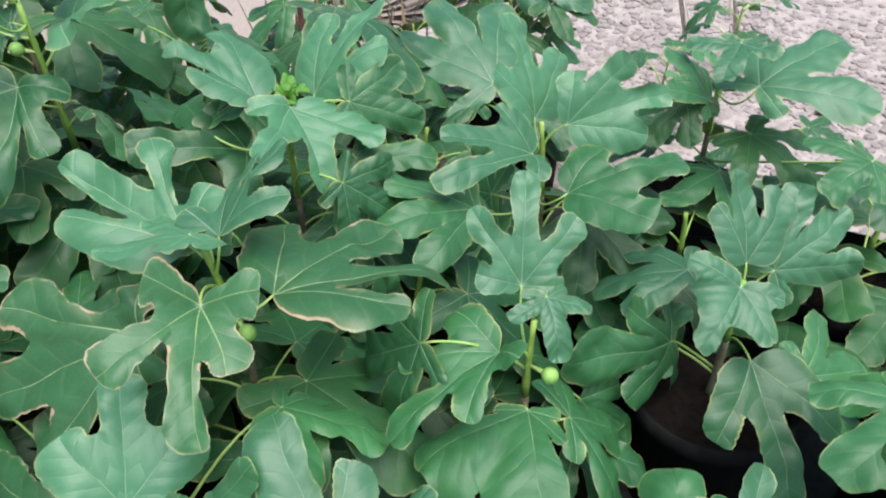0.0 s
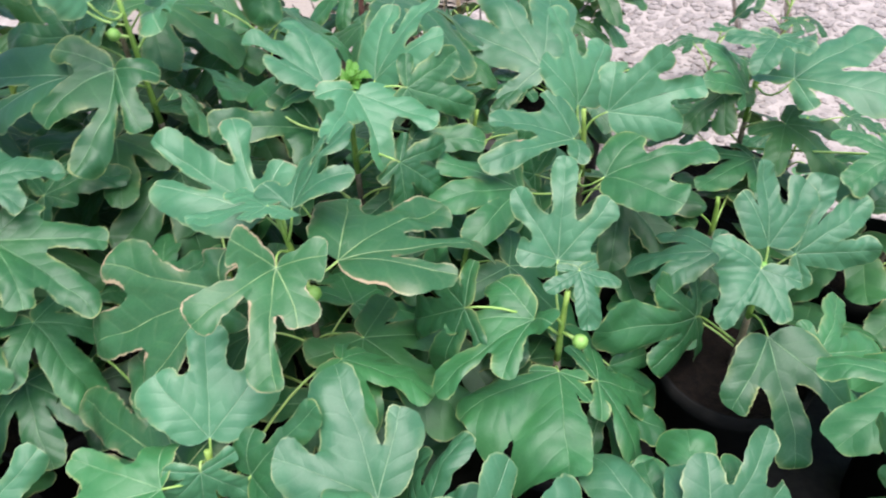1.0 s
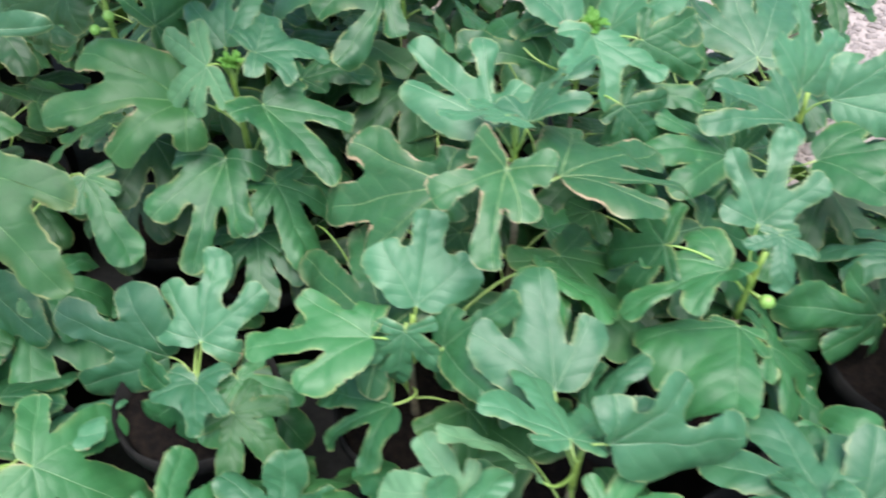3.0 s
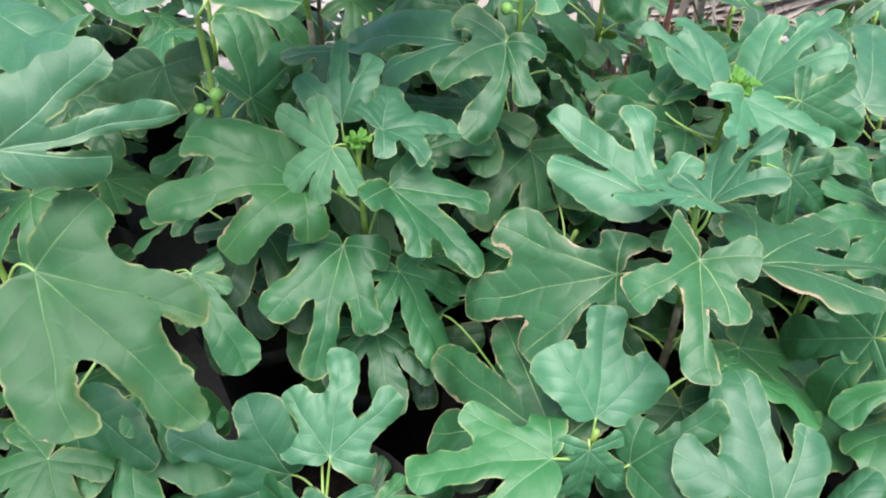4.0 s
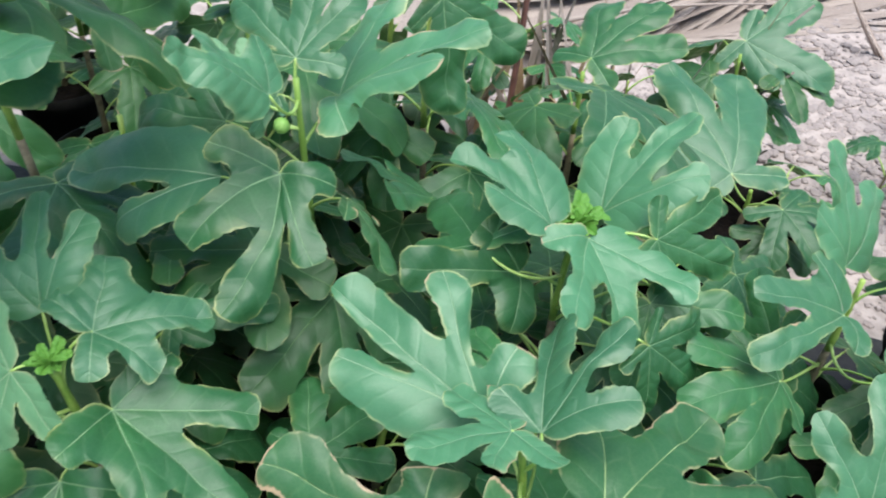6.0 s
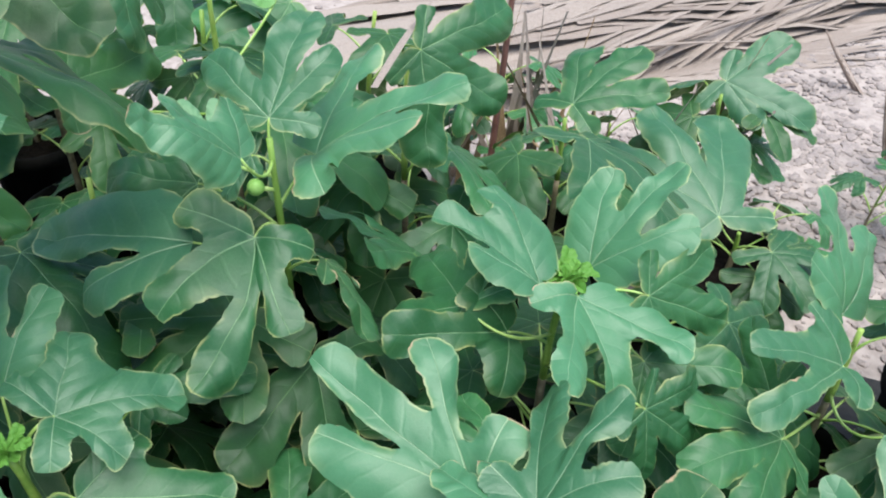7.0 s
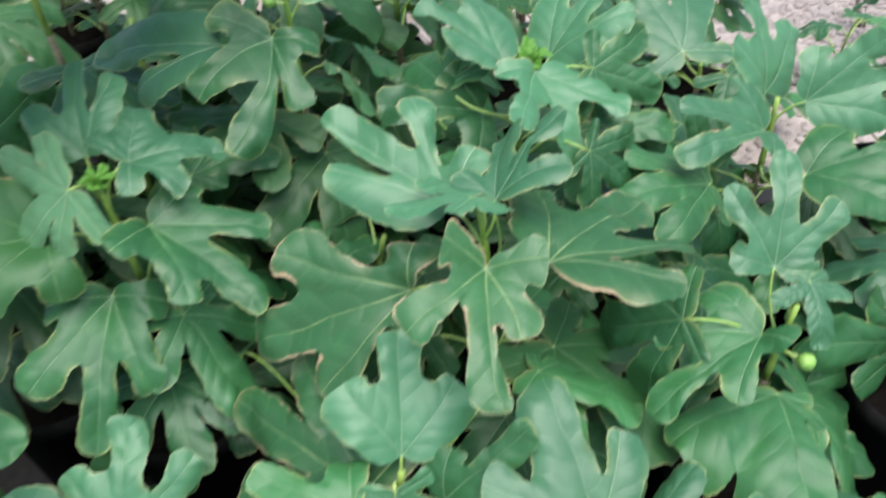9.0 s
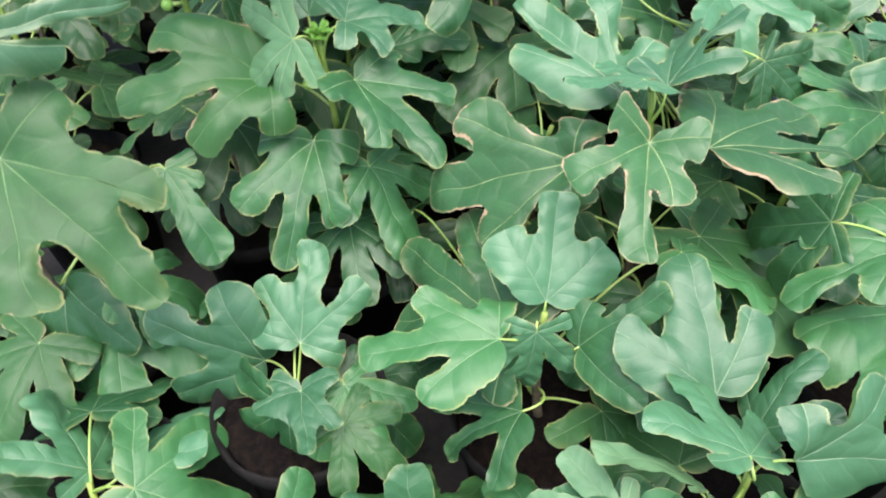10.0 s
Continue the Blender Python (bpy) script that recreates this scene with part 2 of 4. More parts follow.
def blade(length, lobes, droop, cup, wave, seed, fat=0.25, sinus=0.39, bays=None):
    """A lobed leaf blade. Its stalk joins it at the origin, it points along +y and its upper face along +z.
    lobes: (angle to its left in degrees, reach as a share of the length), from left to right; with a third number,
    the lift of the lobe's tip, droop is how far the lobes arch; a fourth is the turn in degrees that curves the lobe. bays: (angle, depth) of the notches between the lobes."""
    rnd = random.Random(seed)
    bm = bmesh.new()
    ribs, edges = bm.loops.layers.uv.new("rib"), bm.loops.layers.uv.new("edge")
    verts = {}
    off = Vector((rnd.uniform(-50, 50), rnd.uniform(-50, 50), rnd.uniform(-50, 50)))
    lifted = len(lobes[0]) > 2

    def sweep(p):
        """The height that the lifted lobes give and the turn that curves them, eased from lobe to lobe."""
        a = math.degrees(math.atan2(-p.x, p.y))
        side = [(q[0], q[1], q[2], q[3] if len(q) > 3 else 0.0) for q in lobes]
        here = side[0] if a > side[0][0] else side[-1]
        for one, two in zip(side, side[1:]):
            if two[0] <= a <= one[0]:
                f = (one[0] - a) / (one[0] - two[0])
                f = f * f * (3 - 2 * f)
                here = [u + (v - u) * f for u, v in zip(one, two)]
        s = min(1.15, p.length / length / here[1])
        return length * (droop * 4 * s * (1 - s) + here[2] * s * s), radians(here[3] * max(0.0, 1 - s))

    def vertex(p, lift):
        key = (round(p.x, 5), round(p.y, 5))
        if key not in verts:
            r = p.length
            q = Vector((p.x, p.y, 0))
            z, turned = sweep(p) if lifted else (-droop * r * r / length, 0.0)
            z += lift
            c, s = math.cos(turned), math.sin(turned)
            sway = noise.noise_vector(q * (3.2 / length) + off * 0.7) * (0.034 * min(length, 2 * r))
            p = p + Vector((sway.x, sway.y))
            z += wave * length * (r / length) ** 1.3 * noise.noise(q * (2.2 / length) + off)
            z += 0.4 * wave * length * (r / length) ** 2 * noise.noise(q * (6.0 / length) + off)
            verts[key] = bm.verts.new((p.x * c - p.y * s, p.x * s + p.y * c, z))
        return verts[key]

    dirs = [Vector((-math.sin(radians(q[0])), math.cos(radians(q[0])))) for q in lobes]
    reach = [q[1] * length for q in lobes]
    given, bays = bays, []
    first, last = lobes[0][0], lobes[-1][0]
    a0 = first + (34 if first > 60 else 46)
    bays.append(Vector((-math.sin(radians(a0)), math.cos(radians(a0)))) * reach[0] * (0.42 if first > 60 else 0.45))
    for i in range(len(lobes) - 1):
        w = reach[i + 1] / (reach[i] + reach[i + 1])
        a = lobes[i][0] * w + lobes[i + 1][0] * (1 - w)
        depth = sinus * rnd.uniform(0.88, 1.12) * min(reach[i], reach[i + 1])
        if abs(lobes[i][0]) > 80 or abs(lobes[i + 1][0]) > 80:
            depth *= 1.12
        if given and i < len(given) and given[i]:
            a, depth = given[i][0], given[i][1] * length
        bays.append(Vector((-math.sin(radians(a)), math.cos(radians(a)))) * depth)
    a0 = last - (34 if last < -60 else 46)
    bays.append(Vector((-math.sin(radians(a0)), math.cos(radians(a0)))) * reach[-1] * (0.42 if last < -60 else 0.45))
    bend = [0.0 if lifted else rnd.uniform(-0.2, 0.5) for _ in lobes]
    n0, n1, m = 4, 27, 4
    for i, d in enumerate(dirs):
        r = reach[i]
        left = Vector((-d.y, d.x))
        tip = d * r
        for side, bay, outer in ((1, bays[i], i == 0), (-1, bays[i + 1], i == len(dirs) - 1)):
            across = left * side
            us, vs = bay.dot(d), bay.dot(across)
            us = min(us, 0.8 * r)
            turn = radians(abs(lobes[i][0] - lobes[i + side * -1][0])) / 2 if not outer else 0.6
            w = r * min(fat, 0.74 * math.tan(max(turn, 0.12))) * rnd.uniform(0.92, 1.08)
            if lifted:
                w = min(fat * (0.7 * length + 0.3 * r), (0.62 if r > 0.5 * length else 0.9) * r * math.tan(max(turn, 0.12))) * rnd.uniform(0.94, 1.06)
            c1 = d * (us + 0.22 * (r - us)) + across * (0.35 * vs if lifted and not outer else 0.45 * vs + 0.40 * w)
            c2 = d * r * rnd.uniform(0.99, 1.06) + across * w * rnd.uniform(1.2, 1.75)
            phase = rnd.random()
            rows = []
            for k in range(n0 + n1 + 1):
                if k <= n0:
                    f = k / n0
                    b, mid = bay * f, d * (max(us, 0.12 * r) * f)
                    if outer:
                        b += Vector((-bay.y, bay.x)) * side * 0.22 * math.sin(math.pi * f)
                    open_edge = outer
                else:
                    f = (k - n0) / n1
                    g = 1 - f
                    b = bay * g ** 3 + c1 * 3 * g * g * f + c2 * 3 * g * f * f + tip * f ** 3
                    mid = d * (max(us, 0.12 * r) * (1 - f) + r * f)
                    if 0 < f < 1:
                        q = Vector((b.x, b.y, 0)) / length
                        swell = 0.034 * noise.noise(q * 4.5 + off) + 0.014 * noise.noise(q * 14 + off) + 0.009 * (abs(math.sin(math.pi * (7.5 * f + phase))) - 0.6)
                        b += (b - mid).normalized() * length * swell * math.sin(math.pi * f) ** 0.6
                    open_edge = True
                row = []
                for j in range(m + 1):
                    p = mid.lerp(b, j / m)
                    if k == n0 + n1:
                        p = tip
                    lat = abs(p.dot(left))
                    gap = (b - mid).length * (1 - j / m) if open_edge else 0.25 * length + (bay.length - p.length)
                    gap = min(gap, (tip - p).length) if k > n0 else gap
                    q = Vector((p.x, p.y, 0)) / length
                    curl = 0.5 * wave * length * (j / m) ** 3 * noise.noise(q * 4.5 + off * 1.7) * (math.sin(math.pi * max(0.0, (k - n0) / n1)) if k > n0 else 0)
                    far = max(0.0, p.dot(d) / length - 0.5)
                    puff = 1.7 * cup * lat - 1.5 * lat * lat / length - bend[i] * length * far * far
                    row.append((p, puff + curl, p.dot(d) / length, lat / length, gap / length))
                rows.append(row)
            for lo, hi in zip(rows, rows[1:]):
                for j in range(m):
                    quad = [lo[j], lo[j + 1], hi[j + 1], hi[j]]
                    if side > 0:
                        quad.reverse()
                    vs4, data = [], []
                    for p, lift, al, ac, gp in quad:
                        v = vertex(p, lift)
                        if v not in vs4:
                            vs4.append(v)
                            data.append((al, ac, gp))
                    if len(vs4) < 3:
                        continue
                    try:
                        face = bm.faces.new(vs4)
                    except ValueError:
                        continue
                    for loop, (al, ac, gp) in zip(face.loops, data):
                        loop[ribs].uv, loop[edges].uv = (al, ac), (gp, i / 5)
    return bm


NOTES = {LEAF_DRY: "green leaf with scorched brown edges", LEAF_YOUNG: "bright yellow-green young leaf", LEAF_PALE: "leaf with a pale face"}


class Plant:
    """A fig sapling: an Empty at its foot, a stem, and leaves hung on it."""

    def __init__(self, foot, top, label, seed, bend=0.0, thick=0.007):
        self.ob = tagged(new("fig_sapling"), label, "sapling", "potted fig saplings")
        self.ob.location = foot
        self.foot, self.top = Vector(foot), Vector(top)
        self.rnd = random.Random(seed)
        side = Vector((self.rnd.uniform(-1, 1), self.rnd.uniform(-1, 1), 0)) * (0.012 + bend)
        self.line = bow(self.foot, self.top, side, 12)
        cut = 7
        rad = [thick * (1 - 0.045 * i) for i in range(13)]
        bm = tube([p - self.foot for p in self.line[: cut + 1]], rad[: cut + 1])
        part("stem", bm, BARK, self.ob, "thin woody brown stem")
        bm = tube([p - self.foot for p in self.line[cut:]], [r * (1.12 if i % 2 else 0.95) for i, r in enumerate(rad[cut:])])
        part("shoot", bm, STEM, self.ob, "fresh green shoot")

    def at_height(self, z):
        z = max(min(z, self.top.z), self.foot.z + 0.05)
        for a, b in zip(self.line, self.line[1:]):
            if a.z <= z <= b.z:
                return a.lerp(b, (z - a.z) / max(b.z - a.z, 1e-6))
        return self.line[-1].copy()

    def leaf(self, place, turn, length, lobes, droop=0.22, mat=None, seed=0, cup=0.12, wave=0.17, fat=0.25, stalk=True, sinus=0.39, drop=0.045, hole=False, bays=None):
        m = pose(*place, *turn)
        bm = blade(length, lobes, droop, cup, wave, seed, fat, sinus, bays)
        if hole:
            spot = Vector((-0.08 * length, -0.24 * length))
            bmesh.ops.delete(bm, geom=[f for f in bm.faces if (f.calc_center_median().xy - spot).length < 0.05 * length], context="FACES")
        ob = part("leaf", bm, mat or LEAF, self.ob)
        ob.matrix_local = Matrix.Translation(-self.foot) @ m
        if mat in NOTES:
            ob["label"] = NOTES[mat]
        if stalk:
            j = Vector(place)
            near = self.at_height(j.z - drop)
            root = self.at_height(j.z - drop - 0.6 * max(0.0, (near - j).length - 0.08))
            away = root - j
            back = m.to_3x3() @ Vector((0, -1, -0.45))
            pull = j + back * min(0.5 * away.length, 0.06)
            pts = []
            for i in range(9):
                f = i / 8
                pts.append(j * (1 - f) ** 2 + pull * 2 * f * (1 - f) + root * f * f)
            inv = m.inverted()
            bm = tube([inv @ p for p in pts], [0.0013 + 0.0009 * i / 8 for i in range(9)], 6)
            part("leaf_stalk", bm, STALK, ob, "pale green leaf stalk")
        return ob

    def fruit(self, place, size=0.010):
        c = Vector(place)
        root = self.at_height(c.z - 0.012)
        d = (c - root).normalized()
        bm = bmesh.new()
        bmesh.ops.create_uvsphere(bm, u_segments=14, v_segments=10, radius=size)
        for v in bm.verts:
            t = v.co.z / size
            v.co.xy *= 1.0 - 0.25 * max(0.0, -t) ** 2
            v.co.z *= 1.12 if t < 0 else 0.92
        q = d.to_track_quat("Z", "Y").to_matrix().to_4x4()
        bm.transform(Matrix.Translation(c - self.foot) @ q)
        f = part("fig_fruit", bm, FRUIT, self.ob, "small unripe green fig")
        part("fruit_stalk", tube([root - self.foot, c - self.foot - d * size * 0.8], [0.002, 0.003], 6), STALK, f)

    def bud(self, size=0.05, count=5):
        """The folded young leaves at the shoot's end."""
        for i in range(count):
            w = 137.5 * i
            self.leaf((self.top.x, self.top.y, self.top.z + 0.004), (18 + 50 * i / count, 0, w), size * (1 - 0.07 * i), FIVE, 0.05, LEAF_YOUNG, 70 + i, 0.45, 0.22, stalk=False)

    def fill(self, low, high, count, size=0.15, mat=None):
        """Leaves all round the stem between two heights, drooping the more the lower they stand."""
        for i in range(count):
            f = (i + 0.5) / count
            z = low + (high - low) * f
            w = 137.5 * i + self.rnd.uniform(-25, 25)
            root = self.at_height(z)
            d = Vector((math.cos(radians(w)), math.sin(radians(w)), 0))
            j = root + d * self.rnd.uniform(0.06, 0.10) + Vector((0, 0, 0.03))
            s = size * self.rnd.uniform(0.8, 1.15)
            # mostly LEAF_DEEP, so the shade low in the foliage is in the colour
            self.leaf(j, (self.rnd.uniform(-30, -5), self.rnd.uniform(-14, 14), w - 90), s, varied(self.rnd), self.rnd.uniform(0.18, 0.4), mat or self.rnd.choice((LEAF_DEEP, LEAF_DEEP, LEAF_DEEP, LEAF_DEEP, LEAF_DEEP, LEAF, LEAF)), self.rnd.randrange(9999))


FIVE = ((108, 0.55), (50, 0.85), (0, 1.0), (-50, 0.85), (-108, 0.55))


def varied(rnd):
    return tuple((a + rnd.uniform(-7, 7), r * rnd.uniform(0.88, 1.1)) for a, r in FIVE)


# the ground, one sheet to the horizon
bm = bmesh.new()
xs = [-400, -60, -12] + [-4 + 0.1 * i for i in range(81)] + [12, 60, 400]
ys = [-400, -60, -12] + [-2 + 0.1 * i for i in range(81)] + [16, 60, 400]
grid = [[bm.verts.new((x, y, 0.02 * noise.noise(Vector((x * 1.3, y * 1.3, 0))) + 0.008 * noise.noise(Vector((x * 6, y * 6, 3))))) for x in xs] for y in ys]
for a, b in zip(grid, grid[1:]):
    for i in range(len(xs) - 1):
        bm.faces.new((a[i], a[i + 1], b[i + 1], b[i]))
ground = new("ground", mesh_of(bm, "ground", GROUND))
tagged(ground, "pale sandy ground strewn with gravel", "ground", kind="structure")

# added black sheet that stands in for shade under the pots, its edge ruffled
bm = bmesh.new()
rows = []
for i in range(34):
    x = -2.16 + 0.09 * i
    far = 1.56 + 0.05 * noise.noise(Vector((x * 2, 0, 7))) - 0.30 * max(0.0, x)
    near = -0.28 + 0.10 * noise.noise(Vector((x * 1.7, 4, 1)))
    row = []
    for j in range(25):
        ripple = 0.03 * noise.noise(Vector((i * 0.2, j * 0.35, 9)))
        row.append(bm.verts.new((x + ripple, near + (far - near) * j / 24, 0.030 + 0.006 * noise.noise(Vector((x * 3, j * 0.4, 5))))))
    rows.append(row)
for a, b in zip(rows, rows[1:]):
    for j in range(24):
        bm.faces.new((a[j], b[j], b[j + 1], a[j + 1]))
tagged(new("weed_mat", mesh_of(bm, "weed_mat", SHADE_SHEET)), "added black sheet standing in for the shade under the pots", "weed mat", kind="structure")


# sapling with a bright young bud
p = Plant((-0.205, 0.935, 0.22), (-0.205, 0.935, 0.605), "bushy fig sapling with a bright green leaf bud", 1)
p.leaf((-0.192, 0.911, 0.610), (-31, -16, -141), 0.132, ((43, 0.90, 0.31), (0, 1.00, 0.00), (-45, 1.04, 0.30), (-93, 0.45, -0.04)), 0.08, LEAF_BLUE, 20, wave=0.15, fat=0.19, bays=((32, 0.50), (-11, 0.40), (-69, 0.37),))
p.leaf((-0.178, 0.988, 0.585), (37, 2, -45), 0.160, ((30, 0.77, 0.06), (0, 1.00, 0.00), (-34, 0.79, 0.06)), 0.08, LEAF_BLUE, 21, wave=0.15, fat=0.19, bays=((12, 0.44), (-25, 0.42),))
p.leaf((-0.232, 0.908, 0.622), (26, -4, 76), 0.130, ((16, 0.71, 0.10), (0, 1.00, 0.00), (-40, 0.96, 0.05)), 0.08, LEAF_BLUE, 22, wave=0.15, fat=0.19, bays=((4, 0.51), (-26, 0.74),))
p.leaf((-0.260, 0.907, 0.550), (24, -43, 104), 0.156, ((74, 0.47, 0.00), (0, 1.00, 0.00), (-44, 0.48, 0.01)), 0.08, LEAF, 23, wave=0.15, fat=0.23, bays=((19, 0.31), (-20, 0.39),))
p.leaf((-0.307, 0.899, 0.589), (-4, -32, 37), 0.145, ((108, 0.42), (50, 0.85), (0, 1.00), (-50, 0.85), (-108, 0.42)), 0.23, LEAF, 24)
p.leaf((-0.119, 0.927, 0.609), (-34, 49, -109), 0.109, ((108, 0.42), (50, 0.85), (0, 1.00), (-50, 0.85), (-108, 0.42)), 0.22, LEAF, 25)
p.leaf((-0.113, 0.896, 0.543), (-29, 29, -147), 0.120, ((108, 0.42), (50, 0.85), (0, 1.00), (-50, 0.85), (-108, 0.42)), 0.22, LEAF, 26)
p.leaf((-0.084, 0.922, 0.520), (-45, 24, -169), 0.085, ((108, 0.42), (50, 0.85), (0, 1.00), (-50, 0.85), (-108, 0.42)), 0.21, LEAF, 27)
p.leaf((-0.118, 0.817, 0.560), (-47, 34, -118), 0.095, ((108, 0.42), (50, 0.85), (0, 1.00), (-50, 0.85), (-108, 0.42)), 0.21, LEAF, 28)
p.leaf((-0.399, 1.087, 0.492), (44, 20, 109), 0.138, ((108, 0.42), (50, 0.85), (0, 1.00), (-50, 0.85), (-108, 0.42)), 0.23, LEAF, 29)
p.bud(0.040, 9)
p.fill(0.26, 0.46, 7)

# sapling with scorched leaf edges
p = Plant((-0.232, 0.640, 0.22), (-0.232, 0.640, 0.610), "fig sapling with scorched brown leaf edges", 2)
p.leaf((-0.218, 0.573, 0.591), (-18, -15, -163), 0.149, ((87, 0.34, 0.25), (16, 0.55, 0.10, 0), (0, 1.00, 0.00, -12), (-49, 0.78, 0.08, 0), (-104, 0.36, 0.24)), 0.08, LEAF_DRY, 40, wave=0.15, fat=0.25, bays=((46, 0.28), (4, 0.43), (-36, 0.36), (-72, 0.29),))
p.leaf((-0.302, 0.598, 0.524), (-28, -35, 118), 0.199, ((83, 0.26, 0.05), (32, 0.75, 0.07), (0, 1.00, 0.00), (-33, 0.78, 0.10), (-112, 0.25, -0.00)), 0.08, LEAF_DRY, 41, wave=0.15, fat=0.24, bays=((45, 0.21), (15, 0.61), (-19, 0.64), (-55, 0.21),))
p.leaf((-0.158, 0.608, 0.572), (-13, 6, -35), 0.189, ((40, 0.73, 0.01), (0, 1.00, 0.00), (-33, 1.01, -0.05), (-58, 0.73, 0.07)), 0.08, LEAF_DRY, 42, wave=0.15, fat=0.22, bays=((24, 0.50), (-16, 0.46), None,))
p.leaf((-0.269, 0.690, 0.566), (14, -27, 55), 0.193, ((17, 0.76, 0.11), (0, 1.00, 0.00), (-35, 0.75, 0.01), (-78, 0.38, 0.09)), 0.08, LEAF_BLUE, 43, wave=0.15, fat=0.21, bays=((7, 0.39), (-25, 0.41), (-46, 0.23),))
p.leaf((-0.217, 0.654, 0.610), (4, -29, -4), 0.129, ((47, 0.33, 0.22), (0, 1.00, 0.00), (-43, 0.93, 0.16), (-71, 0.67, -0.05)), 0.08, LEAF_BLUE, 44, wave=0.15, fat=0.19, bays=((20, 0.27), (-31, 0.42), (-57, 0.37),))
p.leaf((-0.242, 0.643, 0.621), (11, 16, 123), 0.091, ((111, 0.61), (47, 0.62), (0, 1.00), (-69, 0.80), (-107, 0.71)), 0.02, LEAF_BLUE, 45)
p.leaf((-0.248, 0.748, 0.545), (16, -0, 77), 0.098, ((108, 0.42), (42, 0.84), (0, 1.00), (-42, 0.84), (-108, 0.42)), 0.22, LEAF, 46)
p.leaf((-0.454, 0.711, 0.415), (-0, 13, -34), 0.122, ((108, 0.42), (54, 0.86), (0, 1.00), (-42, 0.79), (-108, 0.42)), 0.22, LEAF, 47)
p.fruit((-0.194, 0.604, 0.520), 0.010)
p.fill(0.26, 0.42, 6)

# low sapling in the middle
p = Plant((-0.285, 0.427, 0.22), (-0.285, 0.427, 0.447), "bushy potted fig sapling with lobed green leaves", 3)
p.leaf((-0.289, 0.446, 0.444), (36, 9, 17), 0.125, ((38, 0.74, 0.08), (0, 1.00, 0.00), (-40, 0.75, 0.08)), 0.08, LEAF_BLUE, 60, wave=0.15, fat=0.32, bays=((17, 0.61), (-20, 0.62),))
p.leaf((-0.323, 0.429, 0.404), (3, -33, 66), 0.217, ((108, 0.42), (29, 0.82), (0, 1.00), (-29, 0.82), (-108, 0.42)), 0.28, LEAF_DRY, 61)
p.leaf((-0.323, 0.383, 0.438), (-8, -8, 115), 0.158, ((34, 0.71, 0.01), (0, 1.00, 0.00), (-36, 0.68, 0.09), (-96, 0.36, -0.11)), 0.08, LEAF, 62, wave=0.15, fat=0.19, bays=((23, 0.36), (-16, 0.55), (-51, 0.29),))
p.leaf((-0.288, 0.407, 0.436), (-70, -11, -151), 0.097, ((108, 0.42), (47, 0.85), (0, 1.00), (-47, 0.85), (-108, 0.42)), 0.23, LEAF_BLUE, 63)
p.leaf((-0.243, 0.425, 0.406), (45, 19, -46), 0.125, ((39, 0.45, 0.08), (0, 1.00, 0.00), (-67, 0.80, 0.04)), 0.08, LEAF, 64, wave=0.15, fat=0.19, bays=((14, 0.37), (-35, 0.41),))
p.leaf((-0.159, 0.560, 0.454), (-5, -19, -95), 0.116, ((108, 0.42), (58, 0.92), (0, 1.00), (-58, 0.92), (-108, 0.42)), 0.21, LEAF, 65)
p.leaf((-0.532, 0.616, 0.364), (-45, 4, 70), 0.103, ((108, 0.42), (63, 0.85), (0, 1.00), (-63, 0.85), (-108, 0.42)), 0.20, LEAF, 66)
p.leaf((-0.289, 0.362, 0.341), (-32, -2, 124), 0.115, ((48, 0.82, 0.02), (0, 1.00, 0.00), (-37, 1.22, 0.01)), 0.08, LEAF, 67, wave=0.15, fat=0.19, bays=(None, None,))
p.fill(0.22, 0.28, 2)

# sapling with a small fig
p = Plant((0.108, 0.645, 0.22), (0.108, 0.645, 0.500), "fig sapling with a small unripe fig on its shoot", 4)
p.leaf((0.097, 0.711, 0.490), (45, 5, 2), 0.132, ((80, 0.42, 0.10), (36, 0.81, 0.02), (0, 1.00, 0.00), (-37, 0.78, 0.10), (-91, 0.38, -0.00)), 0.08, LEAF_BLUE, 80, wave=0.15, fat=0.19, bays=((58, 0.32), (13, 0.45), (-21, 0.41), (-69, 0.32),))
p.leaf((0.122, 0.669, 0.512), (-24, -10, -158), 0.070, ((108, 0.42), (71, 0.83), (0, 1.00), (-69, 0.76), (-108, 0.42)), 0.12, LEAF_BLUE, 81)
p.leaf((0.069, 0.608, 0.489), (-15, 5, 127), 0.146, ((95, 0.26, 0.14), (29, 0.63, 0.05), (0, 1.00, 0.00), (-35, 0.75, 0.08), (-91, 0.54, 0.05)), 0.08, LEAF, 82, wave=0.15, fat=0.19, bays=((46, 0.22), (7, 0.47), (-14, 0.40), (-49, 0.40),))
p.leaf((0.102, 0.593, 0.411), (12, -2, -176), 0.148, ((66, 0.25), (34, 0.42), (0, 1.00), (-64, 0.92), (-96, 0.25)), 0.21, LEAF, 83, fat=0.42, sinus=0.75)
p.leaf((0.180, 0.697, 0.301), (-51, 28, -144), 0.105, ((62, 0.55), (0, 1.00), (-58, 0.50)), 0.21, LEAF, 84, fat=0.36, sinus=0.8)
p.leaf((0.156, 0.625, 0.357), (-37, 11, -70), 0.142, ((108, 0.42), (64, 0.89), (0, 1.00), (-64, 0.89), (-108, 0.42)), 0.22, LEAF, 85)
p.leaf((-0.014, 0.608, 0.503), (-44, -39, 101), 0.136, ((108, 0.42), (50, 0.85), (0, 1.00), (-50, 0.85), (-108, 0.42)), 0.23, LEAF, 86)
p.fruit((0.126, 0.612, 0.448), 0.0100)
p.fill(0.22, 0.27, 2)

